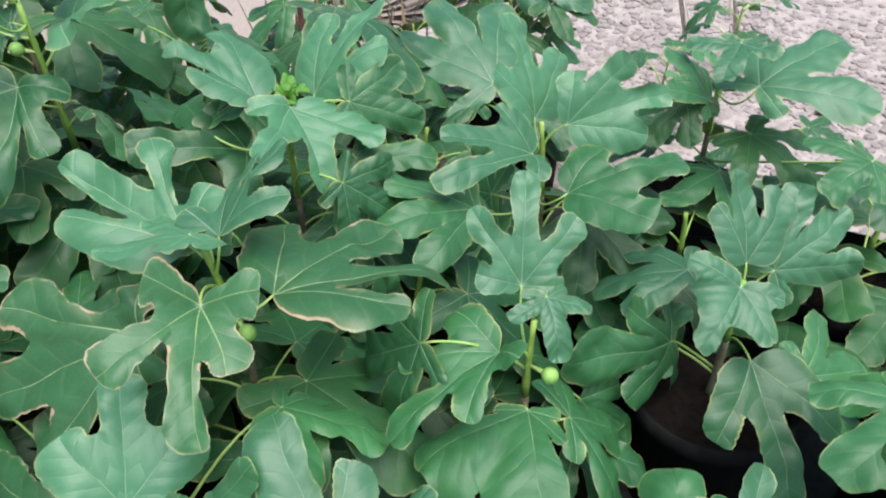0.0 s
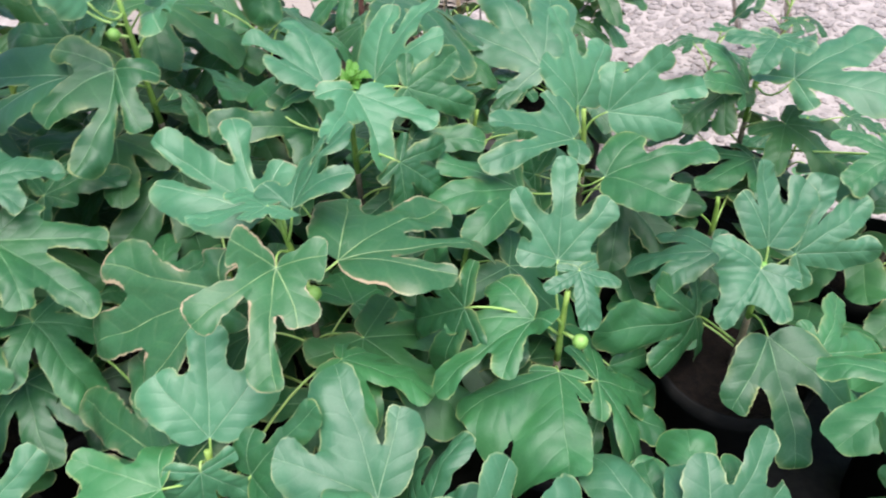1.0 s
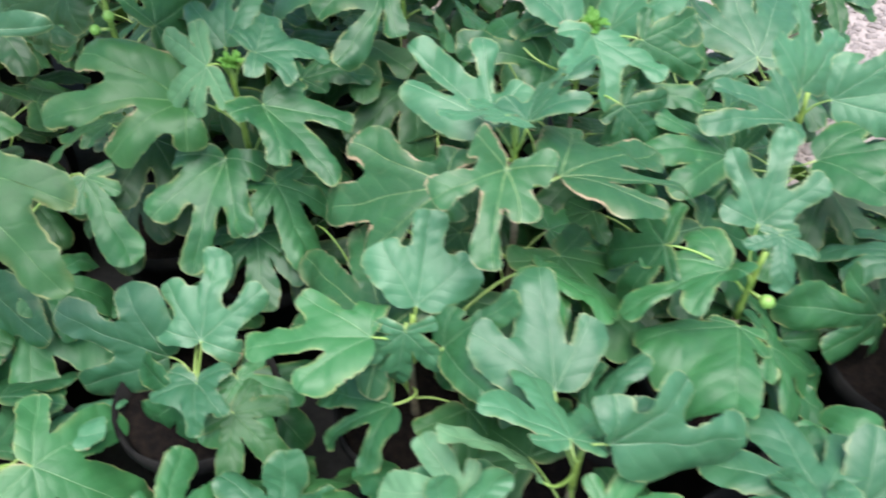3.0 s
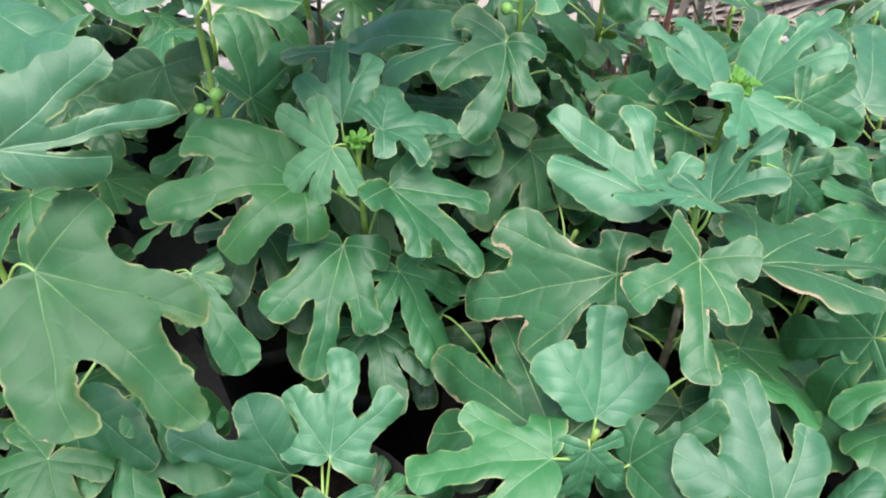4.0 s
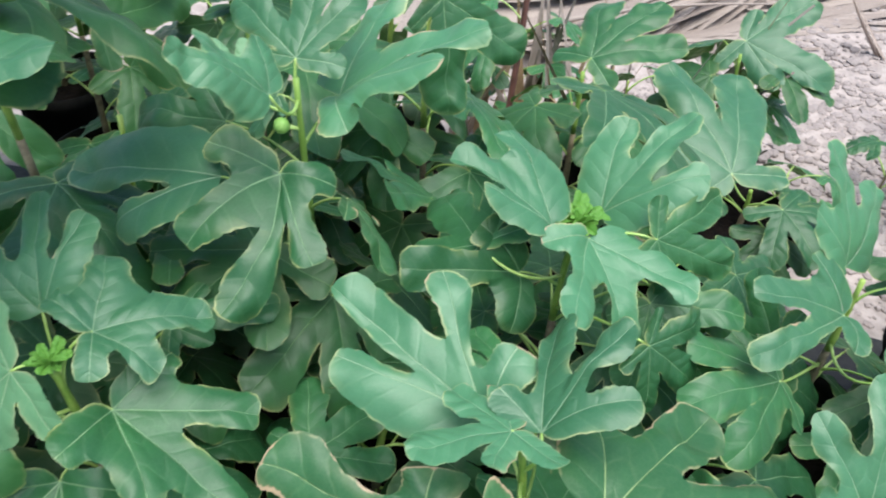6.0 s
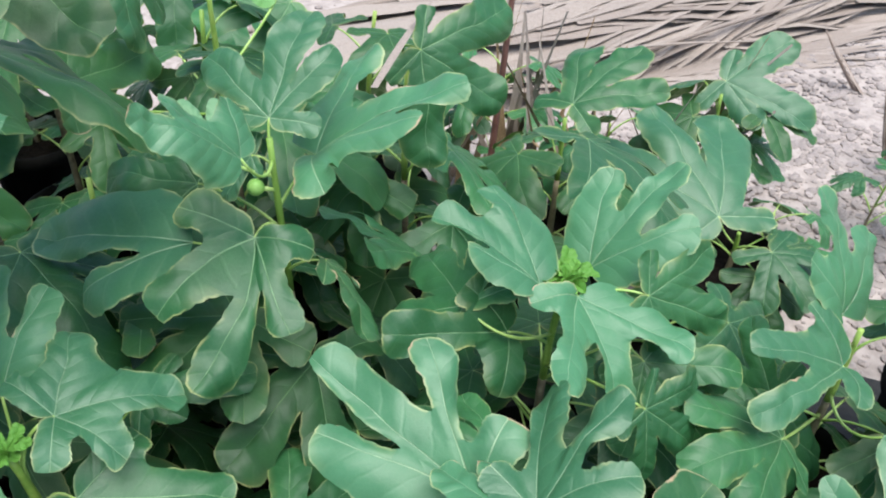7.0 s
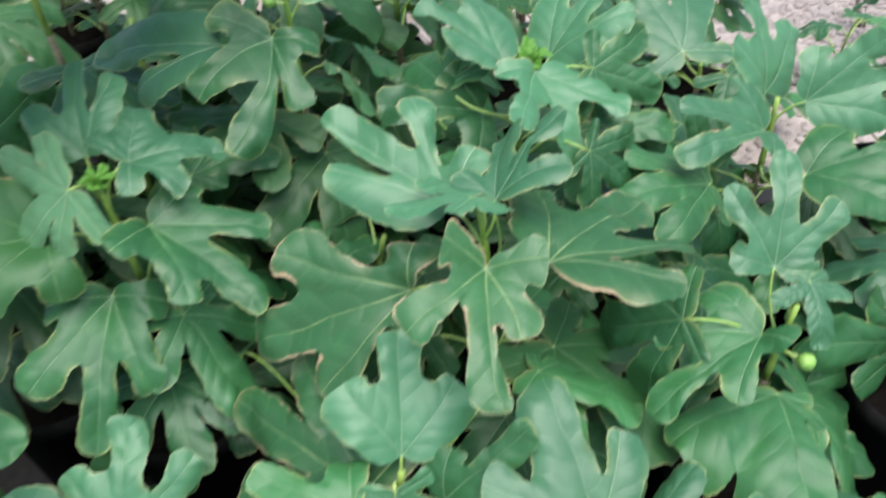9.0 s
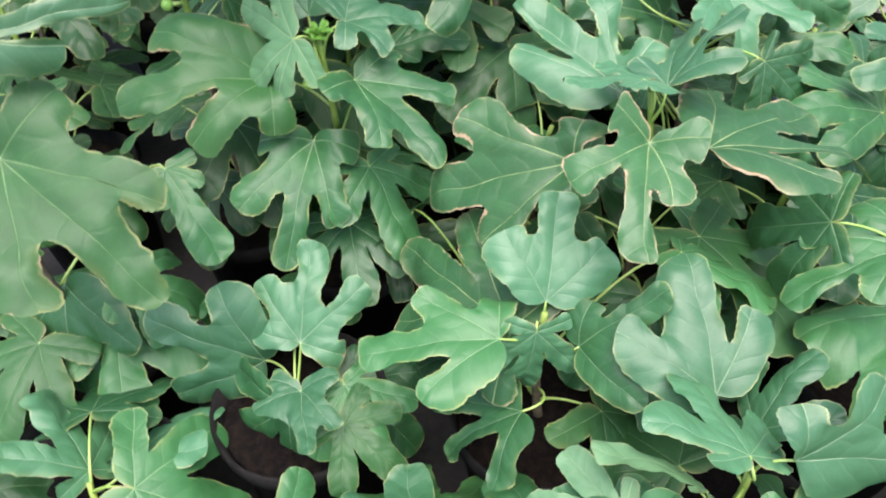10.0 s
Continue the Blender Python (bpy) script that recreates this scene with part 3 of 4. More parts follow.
# sapling beside it
p = Plant((0.372, 0.762, 0.22), (0.372, 0.762, 0.426), "bushy potted fig sapling with lobed green leaves", 5)
p.leaf((0.357, 0.733, 0.467), (-20, -24, 151), 0.098, ((107, 0.52, 0.05), (58, 0.76, 0.03), (0, 1.00, 0.00), (-82, 0.71, 0.06)), 0.08, LEAF_BLUE, 100, wave=0.15, fat=0.19, bays=((83, 0.43), (14, 0.52), (-54, 0.58),))
p.leaf((0.375, 0.777, 0.468), (50, 1, 16), 0.115, ((20, 0.71, 0.01), (0, 1.00, 0.00), (-41, 0.88, 0.00)), 0.08, LEAF_BLUE, 101, wave=0.15, fat=0.25, bays=((15, 0.48), (-25, 0.51),))
p.leaf((0.421, 0.796, 0.439), (50, 42, -35), 0.121, ((108, 0.42), (37, 0.95), (0, 1.00), (-34, 0.95), (-108, 0.42)), 0.22, LEAF_BLUE, 102)
p.leaf((0.326, 0.831, 0.407), (-5, -1, 90), 0.124, ((108, 0.42), (34, 0.84), (0, 1.00), (-49, 0.90), (-108, 0.42)), 0.21, LEAF_BLUE, 103)
p.leaf((0.378, 0.694, 0.382), (-36, 2, -170), 0.169, ((40, 0.77, 0.00), (0, 1.00, 0.00), (-35, 0.65, 0.01)), 0.08, LEAF, 104, wave=0.15, fat=0.19, bays=((16, 0.40), (-22, 0.41),))
p.leaf((0.306, 0.775, 0.327), (48, -55, 95), 0.166, ((108, 0.42), (34, 0.66), (0, 1.00), (-34, 0.66), (-108, 0.42)), 0.28, LEAF, 105)
p.leaf((0.454, 0.700, 0.346), (-11, 35, -80), 0.120, ((108, 0.42), (50, 0.85), (0, 1.00), (-50, 0.85), (-108, 0.42)), 0.22, LEAF, 106)
p.fruit((0.362, 0.742, 0.462), 0.008)
p.fill(0.22, 0.30, 2)

# further sapling
p = Plant((0.135, 1.000, 0.22), (0.135, 1.000, 0.533), "bushy potted fig sapling with lobed green leaves", 6)
p.leaf((0.128, 1.039, 0.517), (52, 12, 43), 0.155, ((40, 0.64, 0.04), (0, 1.00, 0.00), (-47, 0.84, -0.02)), 0.08, LEAF_BLUE, 120, wave=0.15, fat=0.19, bays=((14, 0.52), (-17, 0.49),))
p.leaf((0.171, 0.999, 0.530), (23, 49, -64), 0.149, ((67, 0.51, 0.00), (29, 0.80, 0.18), (0, 1.00, 0.00), (-24, 0.74, -0.00)), 0.08, LEAF_BLUE, 121, wave=0.15, fat=0.19, bays=((54, 0.39), (18, 0.57), (-8, 0.61),))
p.leaf((0.122, 0.975, 0.496), (26, -23, 101), 0.153, ((76, 0.36, 0.08), (25, 1.27, 0.06), (0, 1.00, 0.00), (-47, 0.53, 0.13)), 0.08, LEAF_BLUE, 122, wave=0.10, fat=0.19, bays=((42, 0.20), (11, 0.50), (-31, 0.44),))
p.leaf((0.166, 0.895, 0.486), (20, 11, -82), 0.155, ((42, 0.53, 0.02), (0, 1.00, 0.00), (-42, 0.82, 0.02)), 0.08, LEAF, 123, wave=0.15, fat=0.24, bays=((11, 0.43), (-25, 0.61),))
p.leaf((0.043, 0.874, 0.476), (31, -23, 121), 0.148, ((108, 0.42), (29, 0.87), (0, 1.00), (-29, 0.87), (-108, 0.42)), 0.25, LEAF, 124)
p.leaf((0.061, 0.966, 0.400), (-2, -24, 99), 0.115, ((108, 0.42), (50, 0.85), (0, 1.00), (-50, 0.85), (-108, 0.42)), 0.22, LEAF, 125)
p.leaf((0.066, 0.984, 0.420), (-25, -51, 69), 0.128, ((108, 0.42), (50, 0.85), (0, 1.00), (-50, 0.85), (-108, 0.42)), 0.23, LEAF, 126)
p.leaf((0.076, 0.955, 0.393), (-48, -5, -149), 0.124, ((108, 0.42), (53, 0.76), (0, 1.00), (-87, 0.99), (-119, 0.42)), 0.29, LEAF, 127, fat=0.6, sinus=0.8)
p.fill(0.24, 0.40, 6)

# sapling near the gravel
p = Plant((0.435, 1.190, 0.22), (0.435, 1.190, 0.530), "bushy potted fig sapling with lobed green leaves", 7)
p.leaf((0.463, 1.101, 0.532), (25, -1, -59), 0.171, ((108, 0.42), (45, 0.83), (0, 1.00), (-58, 0.94), (-108, 0.42)), 0.25, LEAF_BLUE, 140)
p.leaf((0.434, 1.137, 0.583), (-16, 9, 147), 0.087, ((108, 0.42), (73, 0.78), (0, 1.00), (-78, 0.91), (-110, 0.42)), -0.10, LEAF_BLUE, 141)
p.leaf((0.563, 0.921, 0.519), (6, -16, 128), 0.103, ((108, 0.42), (46, 0.71), (0, 1.00), (-62, 0.85), (-108, 0.42)), 0.16, LEAF, 142)
p.leaf((0.404, 1.125, 0.494), (50, 8, 61), 0.106, ((108, 0.42), (50, 0.85), (0, 1.00), (-50, 0.85), (-108, 0.42)), 0.22, LEAF, 143)
p.leaf((0.436, 1.105, 0.376), (10, -5, 131), 0.130, ((108, 0.42), (50, 0.85), (0, 1.00), (-50, 0.85), (-108, 0.42)), 0.22, LEAF, 144)
p.leaf((0.628, 0.990, 0.439), (10, -6, 120), 0.120, ((108, 0.42), (50, 0.85), (0, 1.00), (-50, 0.85), (-108, 0.42)), 0.22, LEAF, 145)
p.fill(0.26, 0.50, 9, 0.12)

# sapling with a holed leaf
p = Plant((-0.645, 0.630, 0.22), (-0.645, 0.630, 0.613), "bushy potted fig sapling with lobed green leaves", 8)
p.leaf((-0.604, 0.632, 0.558), (-26, -5, -109), 0.161, ((93, 0.47, 0.07), (40, 0.81, 0.11), (0, 1.00, 0.00), (-27, 0.72, 0.09), (-85, 0.44, 0.14)), 0.08, LEAF, 160, wave=0.15, fat=0.19, bays=((66, 0.38), (26, 0.39), (-13, 0.57), (-58, 0.36),))
p.leaf((-0.723, 0.612, 0.550), (3, -35, 129), 0.192, ((82, 0.43, 0.05), (30, 0.70, 0.03), (0, 1.00, 0.00), (-35, 0.82, 0.07)), 0.14, LEAF_DEEP, 161, wave=0.15, fat=0.19, bays=((60, 0.35), (12, 0.36), (-22, 0.59),))
p.leaf((-0.665, 0.599, 0.469), (-35, -13, -165), 0.183, ((88, 0.35, 0.03), (26, 0.69, 0.05), (0, 1.00, 0.00), (-32, 0.77, 0.07), (-76, 0.40, 0.00)), 0.11, LEAF, 162, wave=0.15, fat=0.19, bays=((54, 0.29), (13, 0.44), (-13, 0.46), (-57, 0.33),))
p.leaf((-0.628, 0.671, 0.617), (-12, 16, -57), 0.107, ((134, 0.48, 0.02), (74, 0.82, -0.00), (0, 1.00, 0.00), (-47, 0.68, 0.01), (-99, 0.47, 0.00)), 0.08, LEAF_BLUE, 163, wave=0.15, fat=0.19, bays=((118, 0.39), (33, 0.62), (-18, 0.49), (-63, 0.30),))
p.leaf((-0.698, 0.695, 0.601), (40, -4, 17), 0.121, ((39, 0.74, 0.00), (0, 1.00, 0.00), (-25, 0.85, 0.00)), 0.08, LEAF_BLUE, 164, wave=0.15, fat=0.19, bays=((20, 0.44), (-19, 0.42),))
# pale leaf 165: its colour also holds the light that its tilt loses
p.leaf((-0.673, 0.615, 0.616), (-45, -31, 146), 0.118, ((87, 0.59), (32, 0.64), (0, 1.00), (-65, 0.86), (-98, 0.63)), 0.15, LEAF_PALE, 165, hole=True)
p.leaf((-0.620, 0.769, 0.522), (16, 21, -59), 0.113, ((108, 0.42), (40, 0.50), (0, 1.00), (-40, 0.45), (-108, 0.42)), 0.22, LEAF, 166)
p.bud(0.024)
p.fruit((-0.662, 0.610, 0.555), 0.008)
p.fill(0.26, 0.42, 6)

# low sapling in front
p = Plant((-0.585, 0.330, 0.22), (-0.585, 0.330, 0.300), "bushy potted fig sapling with lobed green leaves", 9)
p.leaf((-0.599, 0.381, 0.314), (39, 8, 19), 0.137, ((81, 0.46, 0.02), (40, 0.72, -0.01), (0, 1.00, 0.00), (-42, 0.85, 0.03), (-101, 0.44, -0.03)), 0.08, LEAF_BLUE, 180, wave=0.15, fat=0.21, bays=((57, 0.35), (12, 0.57), (-32, 0.41), (-76, 0.36),))
p.leaf((-0.647, 0.358, 0.282), (56, -48, 58), 0.167, ((48, 0.78, -0.03), (0, 1.00, 0.00), (-34, 0.75, -0.02)), 0.08, LEAF_BLUE, 181, wave=0.15, fat=0.19, bays=((21, 0.44), (-18, 0.54),))
p.leaf((-0.558, 0.310, 0.321), (7, 2, -143), 0.103, ((91, 0.50, 0.10), (24, 0.79, 0.01), (0, 1.00, 0.00), (-77, 0.60, 0.04), (-129, 0.42, 0.07)), 0.08, LEAF_BLUE, 182, wave=0.15, fat=0.19, bays=((48, 0.37), (14, 0.64), (-19, 0.49), (-90, 0.34),))
p.leaf((-0.549, 0.384, 0.244), (-22, 13, -111), 0.134, ((108, 0.42), (50, 0.85), (0, 1.00), (-50, 0.85), (-108, 0.42)), 0.23, LEAF, 183)
p.leaf((-0.515, 0.342, 0.312), (-14, -0, -126), 0.110, ((108, 0.42), (50, 0.85), (0, 1.00), (-50, 0.85), (-108, 0.42)), 0.22, LEAF, 184)
p.leaf((-0.574, 0.299, 0.294), (-48, -35, 148), 0.125, ((108, 0.42), (50, 0.85), (0, 1.00), (-50, 0.85), (-108, 0.42)), 0.22, LEAF, 185)
p.fill(0.20, 0.23, 2, 0.12)

# sapling with broad leaves
p = Plant((-0.930, 0.320, 0.22), (-0.930, 0.320, 0.700), "fig sapling with broad dark leaves", 10)
p.leaf((-0.868, 0.312, 0.613), (-31, 16, -111), 0.238, ((93, 0.41, 0.07), (25, 0.75, 0.01), (0, 1.00, 0.00), (-29, 0.76, 0.09)), 0.08, LEAF_DEEP, 200, wave=0.15, fat=0.19, bays=((57, 0.33), (19, 0.58), (-17, 0.46),))
p.leaf((-0.930, 0.333, 0.361), (-56, 11, -166), 0.157, ((50, 0.91, 0.07), (0, 1.00, 0.00), (-42, 1.01, 0.05)), 0.08, LEAF, 201, wave=0.10, fat=0.19, bays=((32, 0.59), (-20, 0.52),))
p.leaf((-0.889, 0.344, 0.737), (-6, 66, -48), 0.178, ((31, 0.80, -0.00), (-0, 1.00, -0.00), (-17, 0.60, -0.00)), 0.08, LEAF_BLUE, 202, wave=0.15, fat=0.22, bays=(None, None,))
p.leaf((-0.702, 0.218, 0.956), (16, 10, -101), 0.120, ((108, 0.42), (50, 0.85), (0, 1.00), (-50, 0.85), (-108, 0.42)), 0.22, LEAF_BLUE, 203)
p.leaf((-0.821, 0.475, 0.479), (-28, 8, -126), 0.142, ((85, 0.30), (38, 0.40), (0, 1.00), (-38, 0.40), (-85, 0.30)), 0.22, LEAF, 204)
p.fill(0.22, 0.34, 4)

# tall sapling
p = Plant((-0.525, 0.962, 0.22), (-0.525, 0.962, 0.729), "tall fig sapling with small green figs", 11)
p.leaf((-0.529, 0.978, 0.744), (42, -1, -9), 0.137, ((91, 0.42), (59, 0.88), (0, 1.00), (-27, 0.75), (-87, 0.42)), 0.15, LEAF_BLUE, 220)
p.leaf((-0.493, 1.008, 0.685), (24, 4, -74), 0.187, ((60, 0.90, 0.05), (0, 1.00, 0.00), (-19, 0.75, 0.11), (-85, 0.46, 0.03)), 0.08, LEAF_BLUE, 221, wave=0.15, fat=0.19, bays=((33, 0.36), (-6, 0.57), (-64, 0.35),))
p.leaf((-0.522, 0.883, 0.754), (48, -14, 100), 0.093, ((18, 1.32, 0.03), (0, 1.00, 0.00), (-55, 0.66, 0.05)), 0.08, LEAF_BLUE, 222, wave=0.15, fat=0.19, bays=((10, 0.82), (-14, 0.48),))
p.leaf((-0.581, 0.948, 0.728), (48, -13, 57), 0.055, ((108, 0.42), (50, 0.85), (0, 1.00), (-50, 0.85), (-108, 0.42)), 0.22, LEAF_PALE, 223)
p.leaf((-0.551, 0.969, 0.701), (-15, -38, 107), 0.065, ((108, 0.42), (50, 0.85), (0, 1.00), (-50, 0.85), (-108, 0.42)), 0.22, LEAF_BLUE, 224)
p.leaf((-0.529, 0.898, 0.648), (-28, -15, -180), 0.169, ((98, 0.37, -0.03), (38, 0.68, 0.11, 0), (0, 1.00, 0.00, 26), (-27, 0.75, 0.01, -14), (-91, 0.48, 0.07)), 0.08, LEAF, 225, wave=0.15, fat=0.19, bays=((62, 0.30), (27, 0.37), (-7, 0.41), (-55, 0.29),))
p.leaf((-0.589, 0.881, 0.646), (-10, -27, 92), 0.197, ((32, 0.64, 0.01), (0, 1.00, 0.00)), 0.08, LEAF_BLUE, 226, wave=0.15, fat=0.19, bays=((24, 0.25),))
p.leaf((-0.613, 0.957, 0.665), (9, -38, 90), 0.114, ((108, 0.42), (50, 0.85), (0, 1.00), (-50, 0.85), (-108, 0.42)), 0.22, LEAF, 227)
p.leaf((-0.469, 0.939, 0.592), (5, -45, -137), 0.120, ((90, 0.25), (40, 0.40), (0, 1.00), (-35, 0.50), (-90, 0.25)), 0.22, LEAF_DRY, 228)
p.fruit((-0.542, 0.947, 0.676), 0.0095)
p.fill(0.28, 0.52, 8)

# front sapling with pale leaves
p = Plant((-0.045, 0.335, 0.22), (-0.045, 0.335, 0.400), "fig sapling with pale upturned leaves", 12)
p.leaf((-0.092, 0.400, 0.420), (29, -2, 26), 0.154, ((49, 0.78, 0.05), (0, 1.00, 0.00), (-31, 0.65, 0.08)), 0.08, LEAF_BLUE, 240, wave=0.15, fat=0.25, bays=((36, 0.53), (-20, 0.35),))
p.leaf((-0.057, 0.319, 0.455), (3, 30, 40), 0.113, ((95, 0.50), (63, 0.92), (0, 1.00), (-63, 0.92), (-95, 0.50)), 0.23, LEAF_BLUE, 241, fat=0.3)
p.leaf((-0.016, 0.334, 0.446), (-18, 59, -71), 0.163, ((88, 0.34, -0.03), (36, 0.70, 0.04), (0, 1.00, 0.00)), 0.08, LEAF_BLUE, 242, wave=0.15, fat=0.27, bays=((59, 0.28), (18, 0.53),))
p.leaf((-0.085, 0.294, 0.412), (41, 38, 116), 0.117, ((90, 0.25), (42, 0.35), (0, 1.00), (-42, 0.35), (-90, 0.25)), 0.23, LEAF_PALE, 243, fat=0.20)
p.leaf((0.001, 0.286, 0.385), (-11, 24, -68), 0.115, ((108, 0.42), (50, 0.85), (0, 1.00), (-50, 0.85), (-108, 0.42)), 0.22, LEAF, 244)
p.leaf((-0.045, 0.393, 0.389), (50, -22, -41), 0.103, ((108, 0.42), (50, 0.85), (0, 1.00), (-50, 0.85), (-108, 0.42)), 0.22, LEAF_BLUE, 245)
p.fill(0.22, 0.26, 2)

# front sapling
p = Plant((0.210, 0.360, 0.22), (0.210, 0.360, 0.395), "bushy potted fig sapling with lobed green leaves", 13)
p.leaf((0.258, 0.399, 0.360), (35, 31, -13), 0.156, ((29, 0.68, 0.02), (0, 1.00, 0.00), (-24, 0.79, 0.00)), 0.08, LEAF_BLUE, 260, wave=0.10, fat=0.19, bays=((11, 0.50), (-11, 0.65),))
p.leaf((0.206, 0.321, 0.440), (-3, -4, 31), 0.086, ((108, 0.42), (51, 0.87), (0, 1.00), (-51, 0.87), (-108, 0.42)), 0.22, LEAF_BLUE, 261)
p.leaf((0.211, 0.376, 0.405), (2, 4, 28), 0.141, ((108, 0.42), (51, 0.87), (0, 1.00), (-51, 0.87), (-108, 0.42)), 0.22, LEAF_BLUE, 262)
p.leaf((0.256, 0.446, 0.359), (21, -5, -1), 0.100, ((108, 0.42), (50, 0.85), (0, 1.00), (-50, 0.85), (-108, 0.42)), 0.22, LEAF, 263, fat=0.34, sinus=0.6)
p.leaf((0.217, 0.421, 0.375), (3, -11, 11), 0.090, ((108, 0.42), (45, 0.40), (0, 1.00), (-45, 0.40), (-108, 0.42)), 0.22, LEAF, 264)
p.fill(0.22, 0.26, 1)

# front sapling
p = Plant((-0.300, 0.150, 0.22), (-0.300, 0.150, 0.360), "bushy potted fig sapling with lobed green leaves", 14)
p.leaf((-0.149, 0.196, 0.408), (18, -15, -24), 0.091, ((108, 0.42), (58, 0.87), (0, 1.00), (-40, 0.74), (-108, 0.42)), 0.19, LEAF_BLUE, 280)
p.leaf((-0.346, 0.168, 0.328), (0, 21, 23), 0.115, ((108, 0.42), (50, 0.85), (0, 1.00), (-50, 0.85), (-108, 0.42)), 0.22, LEAF_BLUE, 281)
p.leaf((-0.457, 0.107, 0.356), (-23, 34, -39), 0.115, ((108, 0.42), (50, 0.85), (0, 1.00), (-50, 0.85), (-108, 0.42)), 0.22, LEAF, 282)
p.leaf((-0.207, 0.209, 0.346), (-10, 8, 40), 0.139, ((108, 0.42), (52, 0.86), (0, 1.00), (-52, 0.86), (-108, 0.42)), 0.22, LEAF, 283)
p.leaf((-0.154, 0.254, 0.380), (-4, -26, 106), 0.100, ((108, 0.42), (50, 0.85), (0, 1.00), (-50, 0.85), (-108, 0.42)), 0.22, LEAF_PALE, 284)
p.leaf((-0.158, 0.211, 0.362), (10, 5, -9), 0.107, ((108, 0.42), (53, 0.85), (0, 1.00), (-53, 0.85), (-108, 0.42)), 0.22, LEAF_BLUE, 285)
p.fill(0.20, 0.26, 2)

# front sapling
p = Plant((-0.760, 0.130, 0.22), (-0.760, 0.130, 0.280), "bushy potted fig sapling with lobed green leaves", 15)
p.leaf((-0.770, 0.144, 0.280), (37, 39, 82), 0.126, ((108, 0.42), (54, 0.83), (0, 1.00), (-54, 0.83), (-108, 0.42)), 0.22, LEAF_BLUE, 300)
p.leaf((-0.736, 0.171, 0.273), (3, -25, -14), 0.127, ((108, 0.42), (50, 0.84), (0, 1.00), (-50, 0.84), (-108, 0.42)), 0.23, LEAF_BLUE, 301)
p.fill(0.18, 0.22, 2)

# sapling behind
p = Plant((-0.852, 0.645, 0.22), (-0.852, 0.645, 0.800), "bushy potted fig sapling with lobed green leaves", 16)
p.leaf((-0.792, 0.601, 0.805), (11, -6, -15), 0.249, ((79, 0.45), (29, 0.93), (0, 1.00), (-43, 0.63), (-79, 0.45)), 0.24, LEAF, 320)
p.leaf((-0.826, 0.609, 0.819), (29, -41, 107), 0.108, ((108, 0.42), (35, 0.78), (0, 1.00), (-51, 0.89), (-108, 0.42)), 0.21, LEAF_BLUE, 321)
p.leaf((-0.855, 0.662, 0.806), (16, 16, -57), 0.081, ((108, 0.42), (59, 0.87), (0, 1.00), (-34, 0.72), (-108, 0.42)), 0.20, LEAF_FRESH, 322)
p.leaf((-0.917, 0.639, 0.677), (-60, -23, 174), 0.106, ((133, 0.69, -0.02), (56, 0.64, 0.08), (0, 1.00, 0.00), (-41, 0.96, 0.05)), 0.08, LEAF_DEEP, 323, wave=0.15, fat=0.24, bays=((105, 0.50), (16, 0.49), (-14, 0.78),))
p.leaf((-0.877, 0.756, 0.573), (12, 62, -1), 0.152, ((108, 0.42), (60, 0.86), (0, 1.00), (-60, 0.86), (-108, 0.42)), 0.22, LEAF, 324)
p.fruit((-0.838, 0.628, 0.655), 0.0085)
p.fruit((-0.858, 0.615, 0.636), 0.008)
p.fill(0.25, 0.46, 6)

# sapling by the dry fronds
p = Plant((-0.215, 1.440, 0.22), (-0.215, 1.440, 0.520), "bushy potted fig sapling with lobed green leaves", 17)
p.leaf((-0.204, 1.489, 0.522), (32, 3, -43), 0.172, ((108, 0.42), (38, 0.90), (0, 1.00), (-38, 0.90), (-108, 0.42)), 0.25, LEAF, 340)
p.leaf((-0.185, 1.257, 0.593), (-1, -26, -129), 0.202, ((108, 0.42), (50, 0.85), (0, 1.00), (-50, 0.85), (-108, 0.42)), 0.25, LEAF, 341)
p.fill(0.22, 0.46, 8)

# sapling by the dry fronds
p = Plant((-0.440, 1.260, 0.22), (-0.440, 1.260, 0.680), "bushy potted fig sapling with lobed green leaves", 18)
p.leaf((-0.412, 1.208, 0.726), (-49, 45, -121), 0.140, ((108, 0.42), (54, 1.08), (0, 1.00), (-54, 1.08), (-108, 0.42)), 0.25, LEAF, 360)
p.fill(0.24, 0.56, 10)

# sapling at the bed edge
p = Plant((0.110, 1.440, 0.22), (0.110, 1.440, 0.330), "bushy potted fig sapling with lobed green leaves", 19)
p.leaf((0.075, 1.465, 0.343), (30, -6, 28), 0.265, ((108, 0.42), (34, 0.97), (0, 1.00), (-34, 0.97), (-108, 0.42)), 0.29, LEAF_BLUE, 380)
p.fill(0.2, 0.32, 6, 0.12)

# sapling at the bed edge
p = Plant((0.120, 1.880, -0.01), (0.120, 1.880, 0.370), "bushy potted fig sapling with lobed green leaves", 20)
p.leaf((0.131, 1.916, 0.385), (-5, 39, -126), 0.194, ((108, 0.42), (70, 0.89), (0, 1.00), (-26, 0.67), (-108, 0.42)), 0.23, LEAF_BLUE, 400)
p.fill(0.2, 0.35, 7, 0.13)

